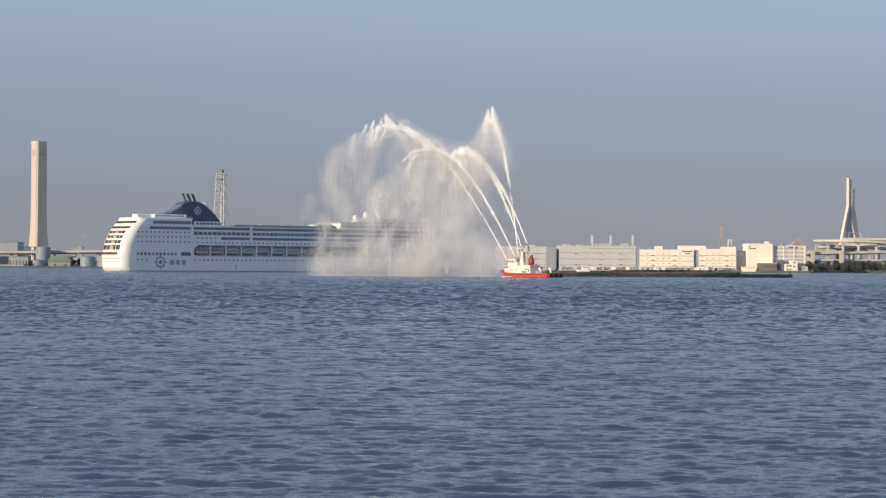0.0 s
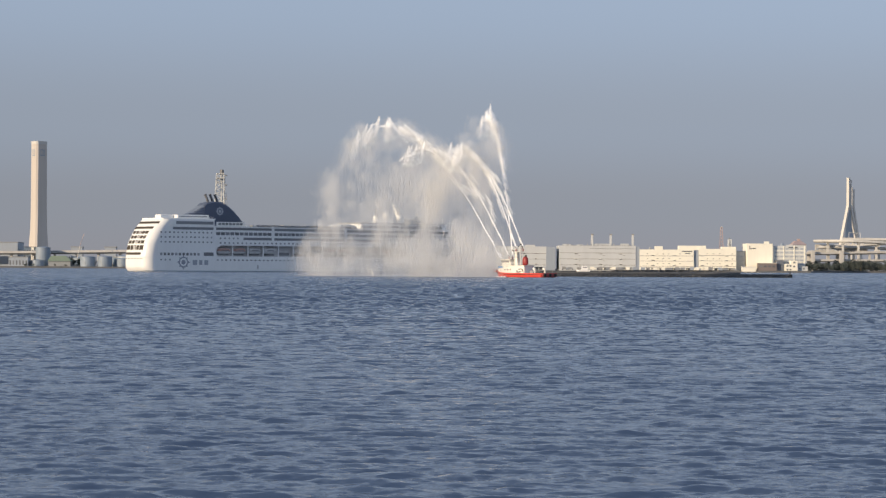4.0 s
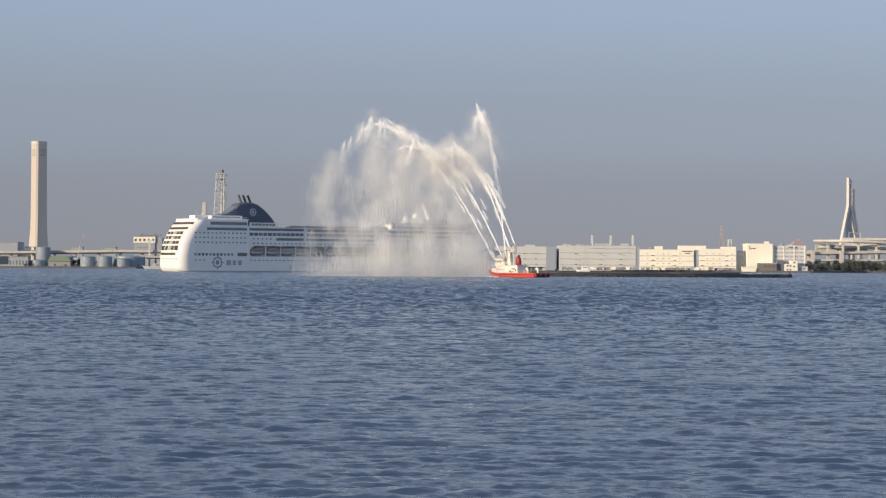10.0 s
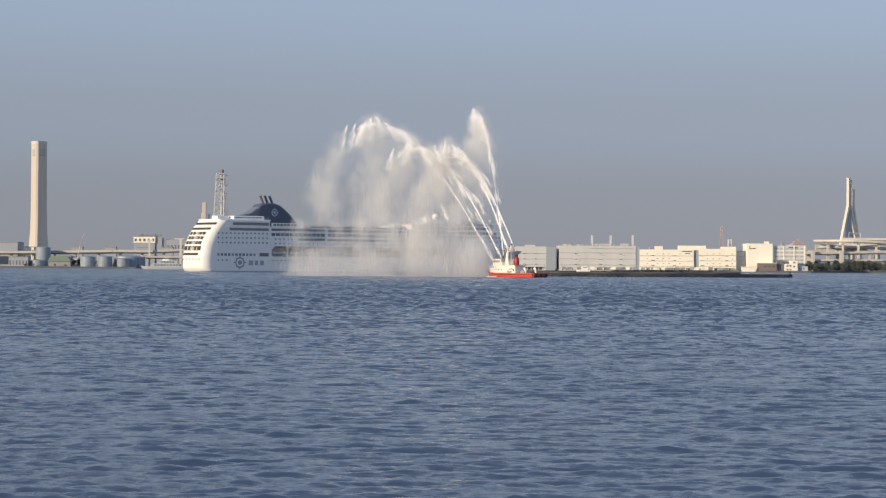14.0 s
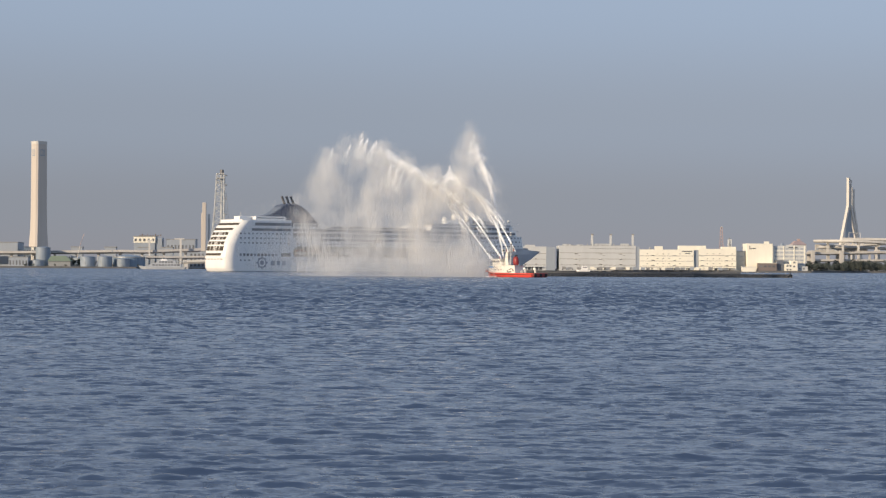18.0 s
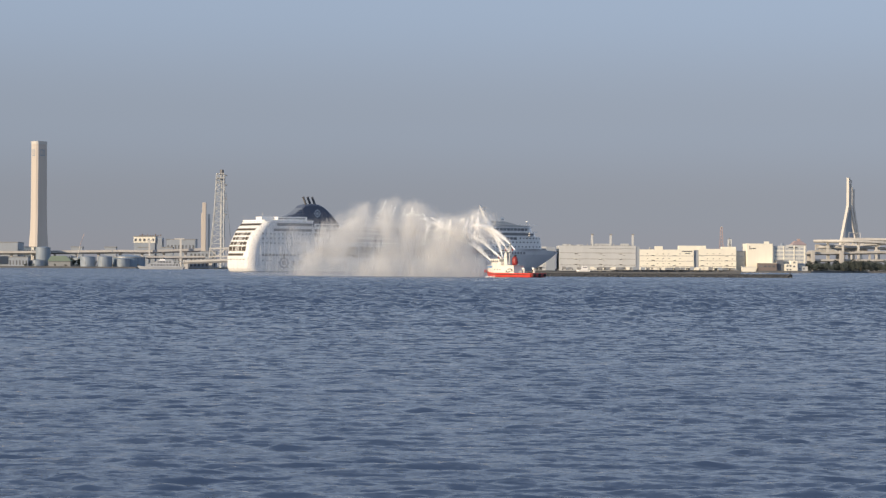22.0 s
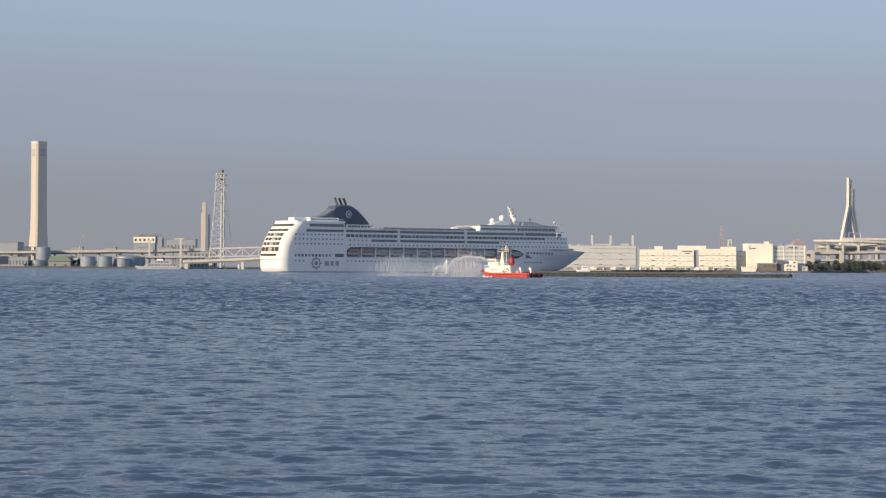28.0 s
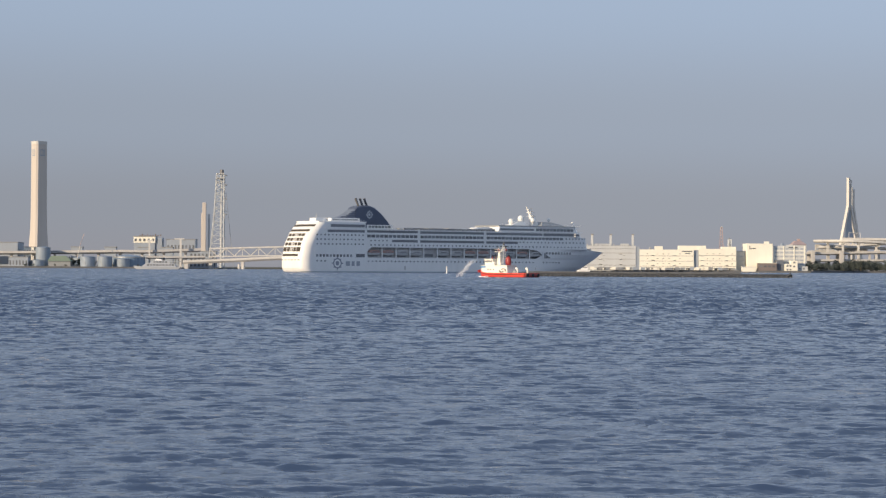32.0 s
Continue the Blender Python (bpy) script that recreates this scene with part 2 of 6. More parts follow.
def thing(name, label, category, m=None, group="", kind=""):
    ob = new(name)
    ob.empty_display_size = 0.5
    if m is not None:
        ob.matrix_basis = m
    return tagged(ob, label, category, group, kind)


def box(bm, x0, x1, y0, y1, z0, z1, bevel=0.0):
    vs = [bm.verts.new((x, y, z)) for x in (x0, x1) for y in (y0, y1) for z in (z0, z1)]
    fs = [bm.faces.new([vs[i] for i in q]) for q in ((0, 1, 3, 2), (4, 6, 7, 5), (0, 4, 5, 1), (2, 3, 7, 6), (0, 2, 6, 4), (1, 5, 7, 3))]
    if bevel:
        edges = list({e for f in fs for e in f.edges})
        bmesh.ops.bevel(bm, geom=edges, offset=bevel, segments=1, affect="EDGES")
    return bm


def boxed(*args, bevel=0.0):
    return box(bmesh.new(), *args, bevel=bevel)


def tube(bm, a, b, r0, r1=None, n=8):
    a, b = Vector(a), Vector(b)
    r1 = r0 if r1 is None else r1
    q = (b - a).to_track_quat("Z", "Y")
    rings = []
    for c, r in ((a, r0), (b, r1)):
        rings.append([bm.verts.new(c + q @ Vector((r * math.cos(2 * math.pi * i / n), r * math.sin(2 * math.pi * i / n), 0))) for i in range(n)])
    for i in range(n):
        j = (i + 1) % n
        bm.faces.new((rings[0][i], rings[0][j], rings[1][j], rings[1][i]))
    bm.faces.new(rings[0][::-1])
    bm.faces.new(rings[1])
    return bm


def tubed(a, b, r0, r1=None, n=8):
    return tube(bmesh.new(), a, b, r0, r1, n)


def loft(rings, cap=True, closed=True):
    """A skin over rings of points, each with the same number of points."""
    bm = bmesh.new()
    rows = [[bm.verts.new(p) for p in ring] for ring in rings]
    n = len(rows[0])
    for a, b in zip(rows, rows[1:]):
        for i in range(n if closed else n - 1):
            j = (i + 1) % n
            bm.faces.new((a[i], a[j], b[j], b[i]))
    if cap and closed:
        bm.faces.new(rows[0][::-1])
        bm.faces.new(rows[-1])
    return bm


def prism(poly, y0, y1, taper=1.0):
    """A side view (x, z) pulled from y0 to y1."""
    return loft([[(x, y0, z) for x, z in poly], [(x, y1, z) for x, z in poly]])


def lathe(profile, n=16, bm=None, centre=(0, 0, 0)):
    bm = bm or bmesh.new()
    rows = [[bm.verts.new((centre[0] + max(r, 0.001) * math.cos(2 * math.pi * i / n), centre[1] + max(r, 0.001) * math.sin(2 * math.pi * i / n), centre[2] + z)) for i in range(n)] for r, z in profile]
    for a, b in zip(rows, rows[1:]):
        for i in range(n):
            j = (i + 1) % n
            bm.faces.new((a[i], a[j], b[j], b[i]))
    bm.faces.new(rows[0][::-1])
    bm.faces.new(rows[-1])
    return bm


def lerp_table(table, v):
    for (a, fa), (b, fb) in zip(table, table[1:]):
        if v <= b:
            return fa + (fb - fa) * max(0.0, (v - a)) / (b - a)
    return table[-1][1]


# ---- water ----
def build_water():
    """One sheet of small wind waves, fine near the viewer and coarse far off; it drifts as the waves run."""
    rng = np.random.default_rng(5)
    near = np.concatenate([31 * (300 / 31) ** np.linspace(0, 1, 960, endpoint=False), 300 * (2600 / 300) ** np.linspace(0, 1, 600)])
    ys = np.concatenate([[-1500, -600, -200, -60, 0, 18], near, [3000, 3400, 3900, 4400, 4950]])
    fan = np.linspace(-0.205, 0.205, 340)
    fan = np.concatenate([[-14, -6, -3, -1.5, -0.8, -0.45, -0.28], fan, [0.28, 0.45, 0.8, 1.5, 3, 6, 14]])
    xs = fan[None, :] * (np.maximum(np.abs(ys), 30) + 14)[:, None]
    xs = np.clip(xs, -2600, 2600)
    yy = np.repeat(ys[:, None], len(fan), 1)
    z = np.zeros_like(xs)
    gap = np.gradient(ys)[:, None]
    for i in range(56):  # small chop with sharp crests
        size = 0.40 * (2.1 / 0.40) ** rng.random()
        turn = rng.normal(math.radians(-87), 0.38)
        kx, ky = 2 * math.pi / size * math.cos(turn), 2 * math.pi / size * math.sin(turn)
        amp = 0.0086 * size ** 0.70 * (0.5 + rng.random())
        keep = np.clip((size / np.maximum(gap, 0.01) - 1.6) / 2.0, 0, 1)
        f1, f2 = rng.random(2)
        ph = kx * xs + ky * yy + rng.random() * 6.28 + 0.9 * np.sin(xs * 0.16 * f1 + yy * 0.10 * f2 + i)
        group = 0.6 + 0.4 * np.sin(xs * 0.5 * f2 + yy * 0.3 * f1 + 2 * i)
        z += amp * keep * group * (1.27 - 2 * np.abs(np.sin(ph / 2)))
    # far off only the longer waves are drawn
    for i in range(60):
        size = 2.4 * (7.0 / 2.4) ** rng.random()
        turn = rng.normal(math.radians(-88), 0.62)
        kx, ky = 2 * math.pi / size * math.cos(turn), 2 * math.pi / size * math.sin(turn)
        keep = np.clip((yy - 90) / 200, 0, 1) * np.clip((size / np.maximum(gap, 0.01) - 1.3) / 1.2, 0, 1)
        ph = kx * xs + ky * yy + rng.random() * 6.28
        z += 0.0056 * size * (0.5 + rng.random()) * keep * (np.sin(ph) - 0.25 * np.cos(2 * ph))
    rows, cols = xs.shape
    verts = np.stack([xs, yy, z], -1).reshape(-1, 3)
    a = (np.arange(rows - 1)[:, None] * cols + np.arange(cols - 1)[None, :]).reshape(-1)
    faces = np.stack([a, a + 1, a + cols + 1, a + cols], -1)
    mesh = bpy.data.meshes.new("mesh")
    mesh.vertices.add(len(verts))
    mesh.vertices.foreach_set("co", verts.reshape(-1))
    mesh.loops.add(faces.size)
    mesh.loops.foreach_set("vertex_index", faces.reshape(-1))
    mesh.polygons.add(len(faces))
    mesh.polygons.foreach_set("loop_start", np.arange(len(faces)) * 4)
    mesh.update(calc_edges=True)
    mesh.materials.append(WATER)
    mesh.polygons.foreach_set("use_smooth", [True] * len(mesh.polygons))
    return tagged(new("water", mesh), "dark blue harbour water with small wind waves", "water", kind="structure")


water = build_water()


# ---- cruise ship; its own space: x forward from the stern, y to port, z up from the waterline ----
HALF = 14.4
SHIP_TURN = 37.735
STERN = [(-3, 5.5), (0.3, 1.7), (2.2, 0.5), (4.0, 0.3), (9.5, 0.3), (17.8, 2.0), (25.5, 6.0), (28.5, 8.2), (33.0, 12.3), (36, 14)]
STEM = [(-3, 243), (0.8, 249.3), (7.7, 265.7), (15.4, 275.5), (17.5, 277.5)]


def ship_ring(z, bow, bow_start, power, notch=None, tail=None, half=HALF, sheer=0.0):
    """A closed outline of the ship at height z, round at the stern corners; notch: a recess in both sides."""
    s0 = lerp_table(STERN, z) if tail is None else tail
    r = 6.4 if tail is None else 0.8
    pts = [(s0, 0.0)]
    for k in range(14):
        a = radians(90 * k / 13)
        pts.append((s0 + r - r * math.cos(a), half - r + r * math.sin(a)))
    if notch:
        pts += [(notch[0], half), (notch[0], half - notch[2]), (notch[1], half - notch[2]), (notch[1], half)]
    for k in range(15):
        u = k / 14
        s = bow_start + (bow - bow_start) * (1 - (1 - u) ** 1.6)
        w = half * max(0.0, 1 - ((s - bow_start) / (bow - bow_start)) ** power)
        pts.append((s, w))
    out = []
    for s, w in pts:
        out.append((s, -w, z - sheer * max(0.0, s - 249) / 27))
    for s, w in pts[-2:0:-1]:
        out.append((s, w, z - sheer * max(0.0, s - 249) / 27))
    return out


def stern_band(z0, z1, p0, p1, proud=0.16, steps=14):
    """A curved plate that lies on the stern between two heights."""
    r, flat = 6.4, HALF - 6.4
    rings = []
    for i in range(steps + 1):
        p = p0 + (p1 - p0) * i / steps
        d = max(0.0, abs(p) - flat)
        back = r - math.sqrt(max(0.0, r * r - d * d))
        out = Vector((-1.0, (p / abs(p) if p else 0) * d / r, 0))
        inner, outer = [], []
        for z in (z0, z1):
            q = Vector((lerp_table(STERN, z) + back, p, z))
            inner.append(tuple(q - out * 0.3))
            outer.append(tuple(q + out * proud))
        rings.append([inner[0], outer[0], outer[1], inner[1]])
    return loft(rings)


def compass_rose(radius, thick):
    """An emblem: a ring with eight rays and a hub, in the xz plane facing -y."""
    bm = bmesh.new()
    n = 28
    for r0, r1 in ((0.52, 0.70), (0.0, 0.30)):
        inner = [(radius * r0 * math.cos(2 * math.pi * i / n), radius * r0 * math.sin(2 * math.pi * i / n)) for i in range(n)]
        outer = [(radius * r1 * math.cos(2 * math.pi * i / n), radius * r1 * math.sin(2 * math.pi * i / n)) for i in range(n)]
        for i in range(n):
            j = (i + 1) % n
            quad = [inner[i], inner[j], outer[j], outer[i]] if r0 else [outer[i], outer[j], (0, 0)]
            f = [bm.verts.new((x, -thick, z)) for x, z in quad]
            bm.faces.new(f)
    for k in range(8):
        a = math.pi * k / 4
        tip = 1.0 if k % 2 == 0 else 0.88
        dx, dz = math.cos(a), math.sin(a)
        quad = [(0.66 * dx - 0.13 * dz, 0.66 * dz + 0.13 * dx), (0.66 * dx + 0.13 * dz, 0.66 * dz - 0.13 * dx), (tip * dx, tip * dz)]
        bm.faces.new([bm.verts.new((radius * x, -thick, radius * z)) for x, z in quad])
    ext = bmesh.ops.extrude_face_region(bm, geom=list(bm.faces))
    bmesh.ops.translate(bm, vec=(0, thick, 0), verts=[v for v in ext["geom"] if isinstance(v, bmesh.types.BMVert)])
    return bm


def lifeboat(parent, s, side, orange):
    """A tender hung in the side recess: hull, canopy, window strip and two davit arms."""
    y = side * 12.9
    hull = []
    for x, w, d in ((-5.0, 0.5, 0.9), (-4.0, 1.35, 0.2), (0, 1.6, 0.0), (3.8, 1.35, 0.2), (5.1, 0.3, 1.0)):
        hull.append([(s + x, y - w, 13.2), (s + x, y - w * 0.8, 11.9 + d * 0.6), (s + x, y, 11.3 + d), (s + x, y + w * 0.8, 11.9 + d * 0.6), (s + x, y + w, 13.2)])
    boat = part("lifeboat", loft(hull), BOAT_GREY, parent, "enclosed lifeboat hung in the side recess")
    top = [[(s + x, y - w, 13.2), (s + x, y - w * 0.8, 13.2 + h), (s + x, y + w * 0.8, 13.2 + h), (s + x, y + w, 13.2)] for x, w, h in ((-4.8, 0.5, 0.6), (-3.8, 1.3, 1.4), (0, 1.35, 1.8), (3.4, 1.3, 1.4), (4.6, 0.5, 0.6))]
    part("canopy", loft(top), LIFEBOAT_ORANGE if orange else SHIP_SHADE, boat, "dull orange canopy" if orange else "grey-white canopy")
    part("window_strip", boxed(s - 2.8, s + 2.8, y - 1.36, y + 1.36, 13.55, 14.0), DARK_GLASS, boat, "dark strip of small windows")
    part("rubbing_strake", boxed(s - 4.0, s + 3.8, y - 1.62, y + 1.62, 13.0, 13.2), DARK_GLASS, boat)
    for x in (-3.4, 3.4):
        arm = bmesh.new()
        tube(arm, (s + x, side * 11.2, 15.9), (s + x, side * 13.6, 16.2), 0.18, n=6)
        tube(arm, (s + x, side * 13.4, 16.1), (s + x, side * 13.2, 14.2), 0.07, n=5)
        part("davit", arm, SHIP_WHITE, boat)


def build_ship():
    ship = thing("cruise_ship", "large white cruise ship with navy funnel under way", "ship", pose(-209.17, 1478.2, 0, 0, 0, SHIP_TURN))
    stem = lambda z: lerp_table(STEM, z)
    notch = (53.0, 207.0, 3.4)
    hull = part("hull", loft([ship_ring(z, stem(z), 196, n) for z, n in ((-3, 1.5), (0.5, 1.6), (1.4, 1.65), (2.4, 1.7), (4, 1.8), (9.8, 2.1))]), SHIP_WHITE, ship, "white steel hull")
    mid = part("promenade_band", loft([ship_ring(z, stem(z), 200 if z < 12 else 208, n, notch, sheer=sh) for z, n, sh in ((9.8, 2.1, 0), (13.0, 2.3, 0.5), (16.8, 2.5, 1.6))]), SHIP_WHITE, ship, "white hull band with lifeboat recesses")
    part("boot_stripe", loft([ship_ring(z, stem(z) + 0.1, 196, 1.6, half=HALF + 0.04) for z in (-1.0, 0.55)]), BOOT_TOP, ship, "blue boot stripe at the waterline")
    body = part("superstructure", loft([ship_ring(z, 258 - (z - 16.8) * 0.30, 240, 3.2) for z in (16.8, 18.5, 21.5, 25.4)]), SHIP_WHITE, ship, "white accommodation decks")
    upper = part("upper_decks", loft([ship_ring(z, 250.5 - (z - 25.4) * 0.6, 234, 4.0) for z in (25.4, 28.5)]), SHIP_WHITE, ship, "white upper decks")
    part("lido_deck", boxed(52, 166, -HALF + 0.4, HALF - 0.4, 28.5, 28.75), SHIP_DECK, ship, "brown pool deck")
    aft = part("aft_deckhouse", loft([ship_ring(z, 52.5, 50.5, 6.0) for z in (28.5, 31.0, 33.2)]), SHIP_WHITE, ship, "white aft deckhouse")
    part("aft_roof", loft([ship_ring(z, 54, 52, 6.0, tail=13.8, half=HALF - 1.2) for z in (33.2, 33.9)]), SHIP_WHITE, ship)
    fore = part("fore_deckhouse", loft([ship_ring(z, 247.5 - (z - 28.5) * 0.7, 232, 4.0, tail=166 + (z - 28.5) * 0.3, half=HALF - 0.3) for z in (28.5, 32.4)]), SHIP_WHITE, ship, "white fore deckhouse")
    part("fore_roof", loft([ship_ring(z, 246 - (z - 32.4) * 1.2, 231, 4.0, tail=167, half=HALF - 1.0) for z in (32.4, 33.4)]), STEEL, ship, "grey roof rim")

    # long dark plates: windows and painted open-deck shade; the white pillars break them
    for s0, s1, z0, z1, gap in ((22.9, 50.6, 30.0, 31.9, 0), (20.4, 50.6, 26.6, 28.2, 0), (52.4, 95.2, 26.7, 28.2, 0), (97.4, 153.0, 26.5, 28.1, 0), (155.4, 206.5, 26.4, 28.0, 0),
                                (207.5, 238.0, 26.3, 28.1, 0), (200.5, 236.0, 29.6, 31.4, 3.3), (168, 199.0, 29.8, 31.2, 0), (52.4, 95.2, 23.4, 25.3, 3.6), (97.4, 153.0, 23.4, 25.2, 3.3), (155.4, 226.0, 23.4, 25.1, 3.3),
                                (73.5, 95.2, 20.4, 22.0, 0), (97.4, 184.0, 20.4, 21.9, 0), (43.5, 50.8, 10.0, 12.2, 0)):
        for side in (-1, 1):
            w = HALF - 0.3 if z0 > 28.6 and s0 > 160 else HALF
            y = side * (w + 0.05)
            if gap and side < 0:
                n = max(1, round((s1 - s0) / gap))
                for i in range(n):
                    a = s0 + (s1 - s0) * (i + 0.08) / n
                    b = s0 + (s1 - s0) * (i + 0.92) / n
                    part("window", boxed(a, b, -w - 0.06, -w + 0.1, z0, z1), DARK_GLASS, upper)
            else:
                part("window_strip", boxed(s0, s1, min(y, y - side * 0.2), max(y, y - side * 0.2), z0, z1), DARK_GLASS, upper, "long dark band for deck windows and open-deck shade")
    # the ledges between the strips stand proud and catch light
    for s0, s1, z in ((18.0, 51.8, 29.2), (52.0, 96.2, 25.9), (96.4, 154.0, 25.8), (155.0, 240, 25.75), (52.0, 166, 28.75), (73, 185, 22.5), (168, 244, 28.9), (200, 240, 32.2)):
        part("ledge", boxed(s0, s1, -HALF - 0.35, -HALF + 0.2, z - 0.22, z + 0.22), SHIP_WHITE, upper)
    for s in (51.5, 96.3, 154.2):
        part("pillar", boxed(s - 0.9, s + 0.9, -HALF - 0.3, -HALF + 0.4, 19.8, 29.4), SHIP_WHITE, upper)

    # portholes and cabin windows, starboard, one by one
    small = finish(boxed(-0.55, 0.55, -0.08, 0.1, -0.45, 0.45), DEEP_GLASS)
    big = finish(boxed(-0.85, 0.85, -0.08, 0.1, -0.8, 0.8), DEEP_GLASS)
    rows = [(12.0, 50.0, 24.8, 3.1, small), (12.0, 50.0, 21.8, 3.1, small), (12.0, 50.0, 18.7, 3.1, small), (12.0, 39.5, 11.0, 2.75, big), (12.0, 20.0, 7.4, 3.2, small), (54.0, 198.0, 7.4, 3.2, small),
            (56.0, 72.0, 21.4, 3.3, small), (56.0, 249.0, 18.4, 3.3, small), (186.0, 248.0, 21.6, 3.3, small), (229.0, 247.0, 24.4, 3.0, small), (208.0, 226.0, 7.4, 3.2, small), (210.5, 236, 14.0, 2.9, big)]
    for s0, s1, z, step, mesh in rows:
        n = int((s1 - s0) / step) + 1
        for i in range(n):
            s = s0 + i * step
            y = -HALF
            if s > 200:
                ring = ship_ring(z, stem(z), 196, 2.1) if z < 9.8 else ship_ring(z, stem(min(z, 16.8)), 208, 2.5) if z < 16.8 else ship_ring(z, 258 - (z - 16.8) * 0.30, 240, 3.2)
                side = sorted((q[0], q[1]) for q in ring if q[1] < -0.01 and q[0] > 150)
                y = lerp_table([(150, -HALF)] + side, s)
            share("porthole" if mesh is small else "cabin_window", mesh, hull if z < 9.8 else mid if z < 16.8 else body, pose(s, y, z))
    far = bmesh.new()
    for s0, s1, z, step, mesh in rows:
        for i in range(int((min(s1, 205) - s0) / step) + 1):
            box(far, s0 + i * step - 0.6, s0 + i * step + 0.6, HALF - 0.1, HALF + 0.08, z - 0.5, z + 0.5)
    tagged(part("port_side_windows", far, DEEP_GLASS, ship), kind="stuff")

    # the lifeboat recess: back wall with its shade painted in, pillars and boats
    for side in (-1, 1):
        part("recess_wall", boxed(53.2, 206.8, min(side * 10.95, side * 11.05), max(side * 10.95, side * 11.05), 9.85, 16.75), SHIP_SHADE, mid, "recess wall with its shade painted grey")
        for i in range(14):
            s = 53.6 + i * 11.77
            if i:
                part("recess_pillar", boxed(s - 0.35, s + 0.35, min(side * HALF, side * 13.8), max(side * HALF, side * 13.8), 9.8, 16.8), SHIP_WHITE, mid)
            if i < 13:
                if i not in (4, 9):
                    lifeboat(mid, s + 5.9, side, i in (0, 1, 7, 8, 11))
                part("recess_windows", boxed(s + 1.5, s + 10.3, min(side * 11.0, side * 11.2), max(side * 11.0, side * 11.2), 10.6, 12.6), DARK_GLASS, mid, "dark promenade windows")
    for s, w, reach in ((53.0, 1, 3.4), (207.0, -1, 15.0)):
        poly = [(s, 9.8), (s + w * 1.0, 9.8), (s + w * 0.3, 10.6), (s, 11.6)]
        part("recess_corner", prism(poly, -HALF, -HALF + 0.5), SHIP_WHITE, mid)
        poly = [(s, 16.8), (s, 14.0 if reach < 5 else 11.2), (s + w * reach * 0.12, 14.0 if reach > 5 else 14.7), (s + w * reach * 0.35, 15.7), (s + w * reach, 16.8)]
        part("recess_corner", prism(poly, -HALF, -HALF + 0.5), SHIP_WHITE, mid)
    for s0, s1, z0, z1 in ((208.4, 209.5, 10.4, 14.4), (209.8, 211.8, 10.4, 12.9), (212.1, 213.8, 10.4, 11.7)):
        part("stair_opening", prism([(s0, z0), (s1, z0), (s1, z1 - 0.8), (s0, z1)], -HALF - 0.04, -HALF + 0.1), DARK_GLASS, mid, "dark stair opening")

    # stern: dark plates paint the shade of terraces and mooring slit between white slabs; small ports
    for z0, z1, p in ((13.2, 16.4, 9.8), (17.2, 19.5, 9.3), (20.4, 22.6, 9.0), (23.4, 25.5, 9.3)):
        terrace = part("stern_terrace", stern_band(z0, z1, -p, p, 0.16), TERRACE_DARK, body, "dark plate painted as the shade of a stern terrace")
        for k in (-5.6, -1.9, 1.6, 5.4):
            part("terrace_pillar", stern_band(z0, z1, k - 0.2, k + 0.2, 0.26, 3), SHIP_WHITE, terrace)
        part("cabin_front", stern_band(z0 + 0.3, z1 - 0.3, -0.9, 0.9, 0.22, 3), SHIP_SHADE, terrace)
        part("parapet", stern_band(z0 - 0.1, z0 + 0.3, -p, p, 0.28, 14), SHIP_WHITE, terrace)
    part("stern_slit", stern_band(26.9, 28.3, -11.0, 10.4, 0.16), TERRACE_DARK, upper, "dark plate painted as the shade of a deck slit")
    part("stern_slit", stern_band(30.2, 31.6, -12.2, 12.2, 0.16), TERRACE_DARK, aft, "dark plate painted as the shade of a deck slit")
    part("mooring_slit", stern_band(10.4, 11.9, -8.4, 9.6, 0.16), TERRACE_DARK, mid, "dark plate painted as the shade of the mooring slit")
    for p in (-9.5, -5.8, -2.0, 1.8, 5.6, 9.4):
        part("stern_port", stern_band(7.6, 8.3, p - 0.9, p + 0.9, 0.05, 3), STEEL, hull)
    part("ledge", stern_band(8.7, 9.1, -12, 12, 0.18), SHIP_WHITE, hull)

    # emblem and lettering on the side, as plain shapes
    part("side_emblem", compass_rose(5.0, 0.06), SHIP_GREY, hull, "grey compass-rose emblem", m=pose(28.4, -HALF - 0.01, 5.9))
    for s0, s1 in ((35.0, 38.8), (39.8, 42.6), (43.8, 47.0)):
        part("lettering_bar", boxed(s0 + 0.2, s1 - 0.2, -HALF - 0.06, -HALF + 0.05, 4.2, 7.3), SHIP_LETTER, hull, "pale grey bar in place of lettering")
    part("side_door", boxed(10.1, 10.9, -HALF - 0.1, -HALF + 0.1, 9.8, 17.2), SHIP_WHITE, mid)
    part("pilot_door", boxed(84, 85.2, -HALF - 0.06, -HALF + 0.1, 1.8, 4.4), SHIP_SHADE, hull)

    # funnel: navy casing with three raked stacks, and a paler louvred fairing that sweeps up to it from aft
    def casing(prof, ys):
        return loft([[(56.5 + (s - 57) * (0.46 + 0.5 * q), y, 28.7 + (z - 28.7) * q) for s, z in prof] for y, q in ys])
    sides = ((-4.8, 0.95), (-4.0, 1.0), (4.0, 1.0), (4.8, 0.95))
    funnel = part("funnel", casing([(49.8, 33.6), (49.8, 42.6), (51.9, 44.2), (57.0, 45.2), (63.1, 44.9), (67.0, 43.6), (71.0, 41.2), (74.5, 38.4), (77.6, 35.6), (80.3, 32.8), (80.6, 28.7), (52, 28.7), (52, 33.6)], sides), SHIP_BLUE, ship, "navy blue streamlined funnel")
    sweep = [(33.7, 36.4), (39.5, 37.0), (43.0, 38.2), (46.2, 40.1), (49.7, 42.5)]
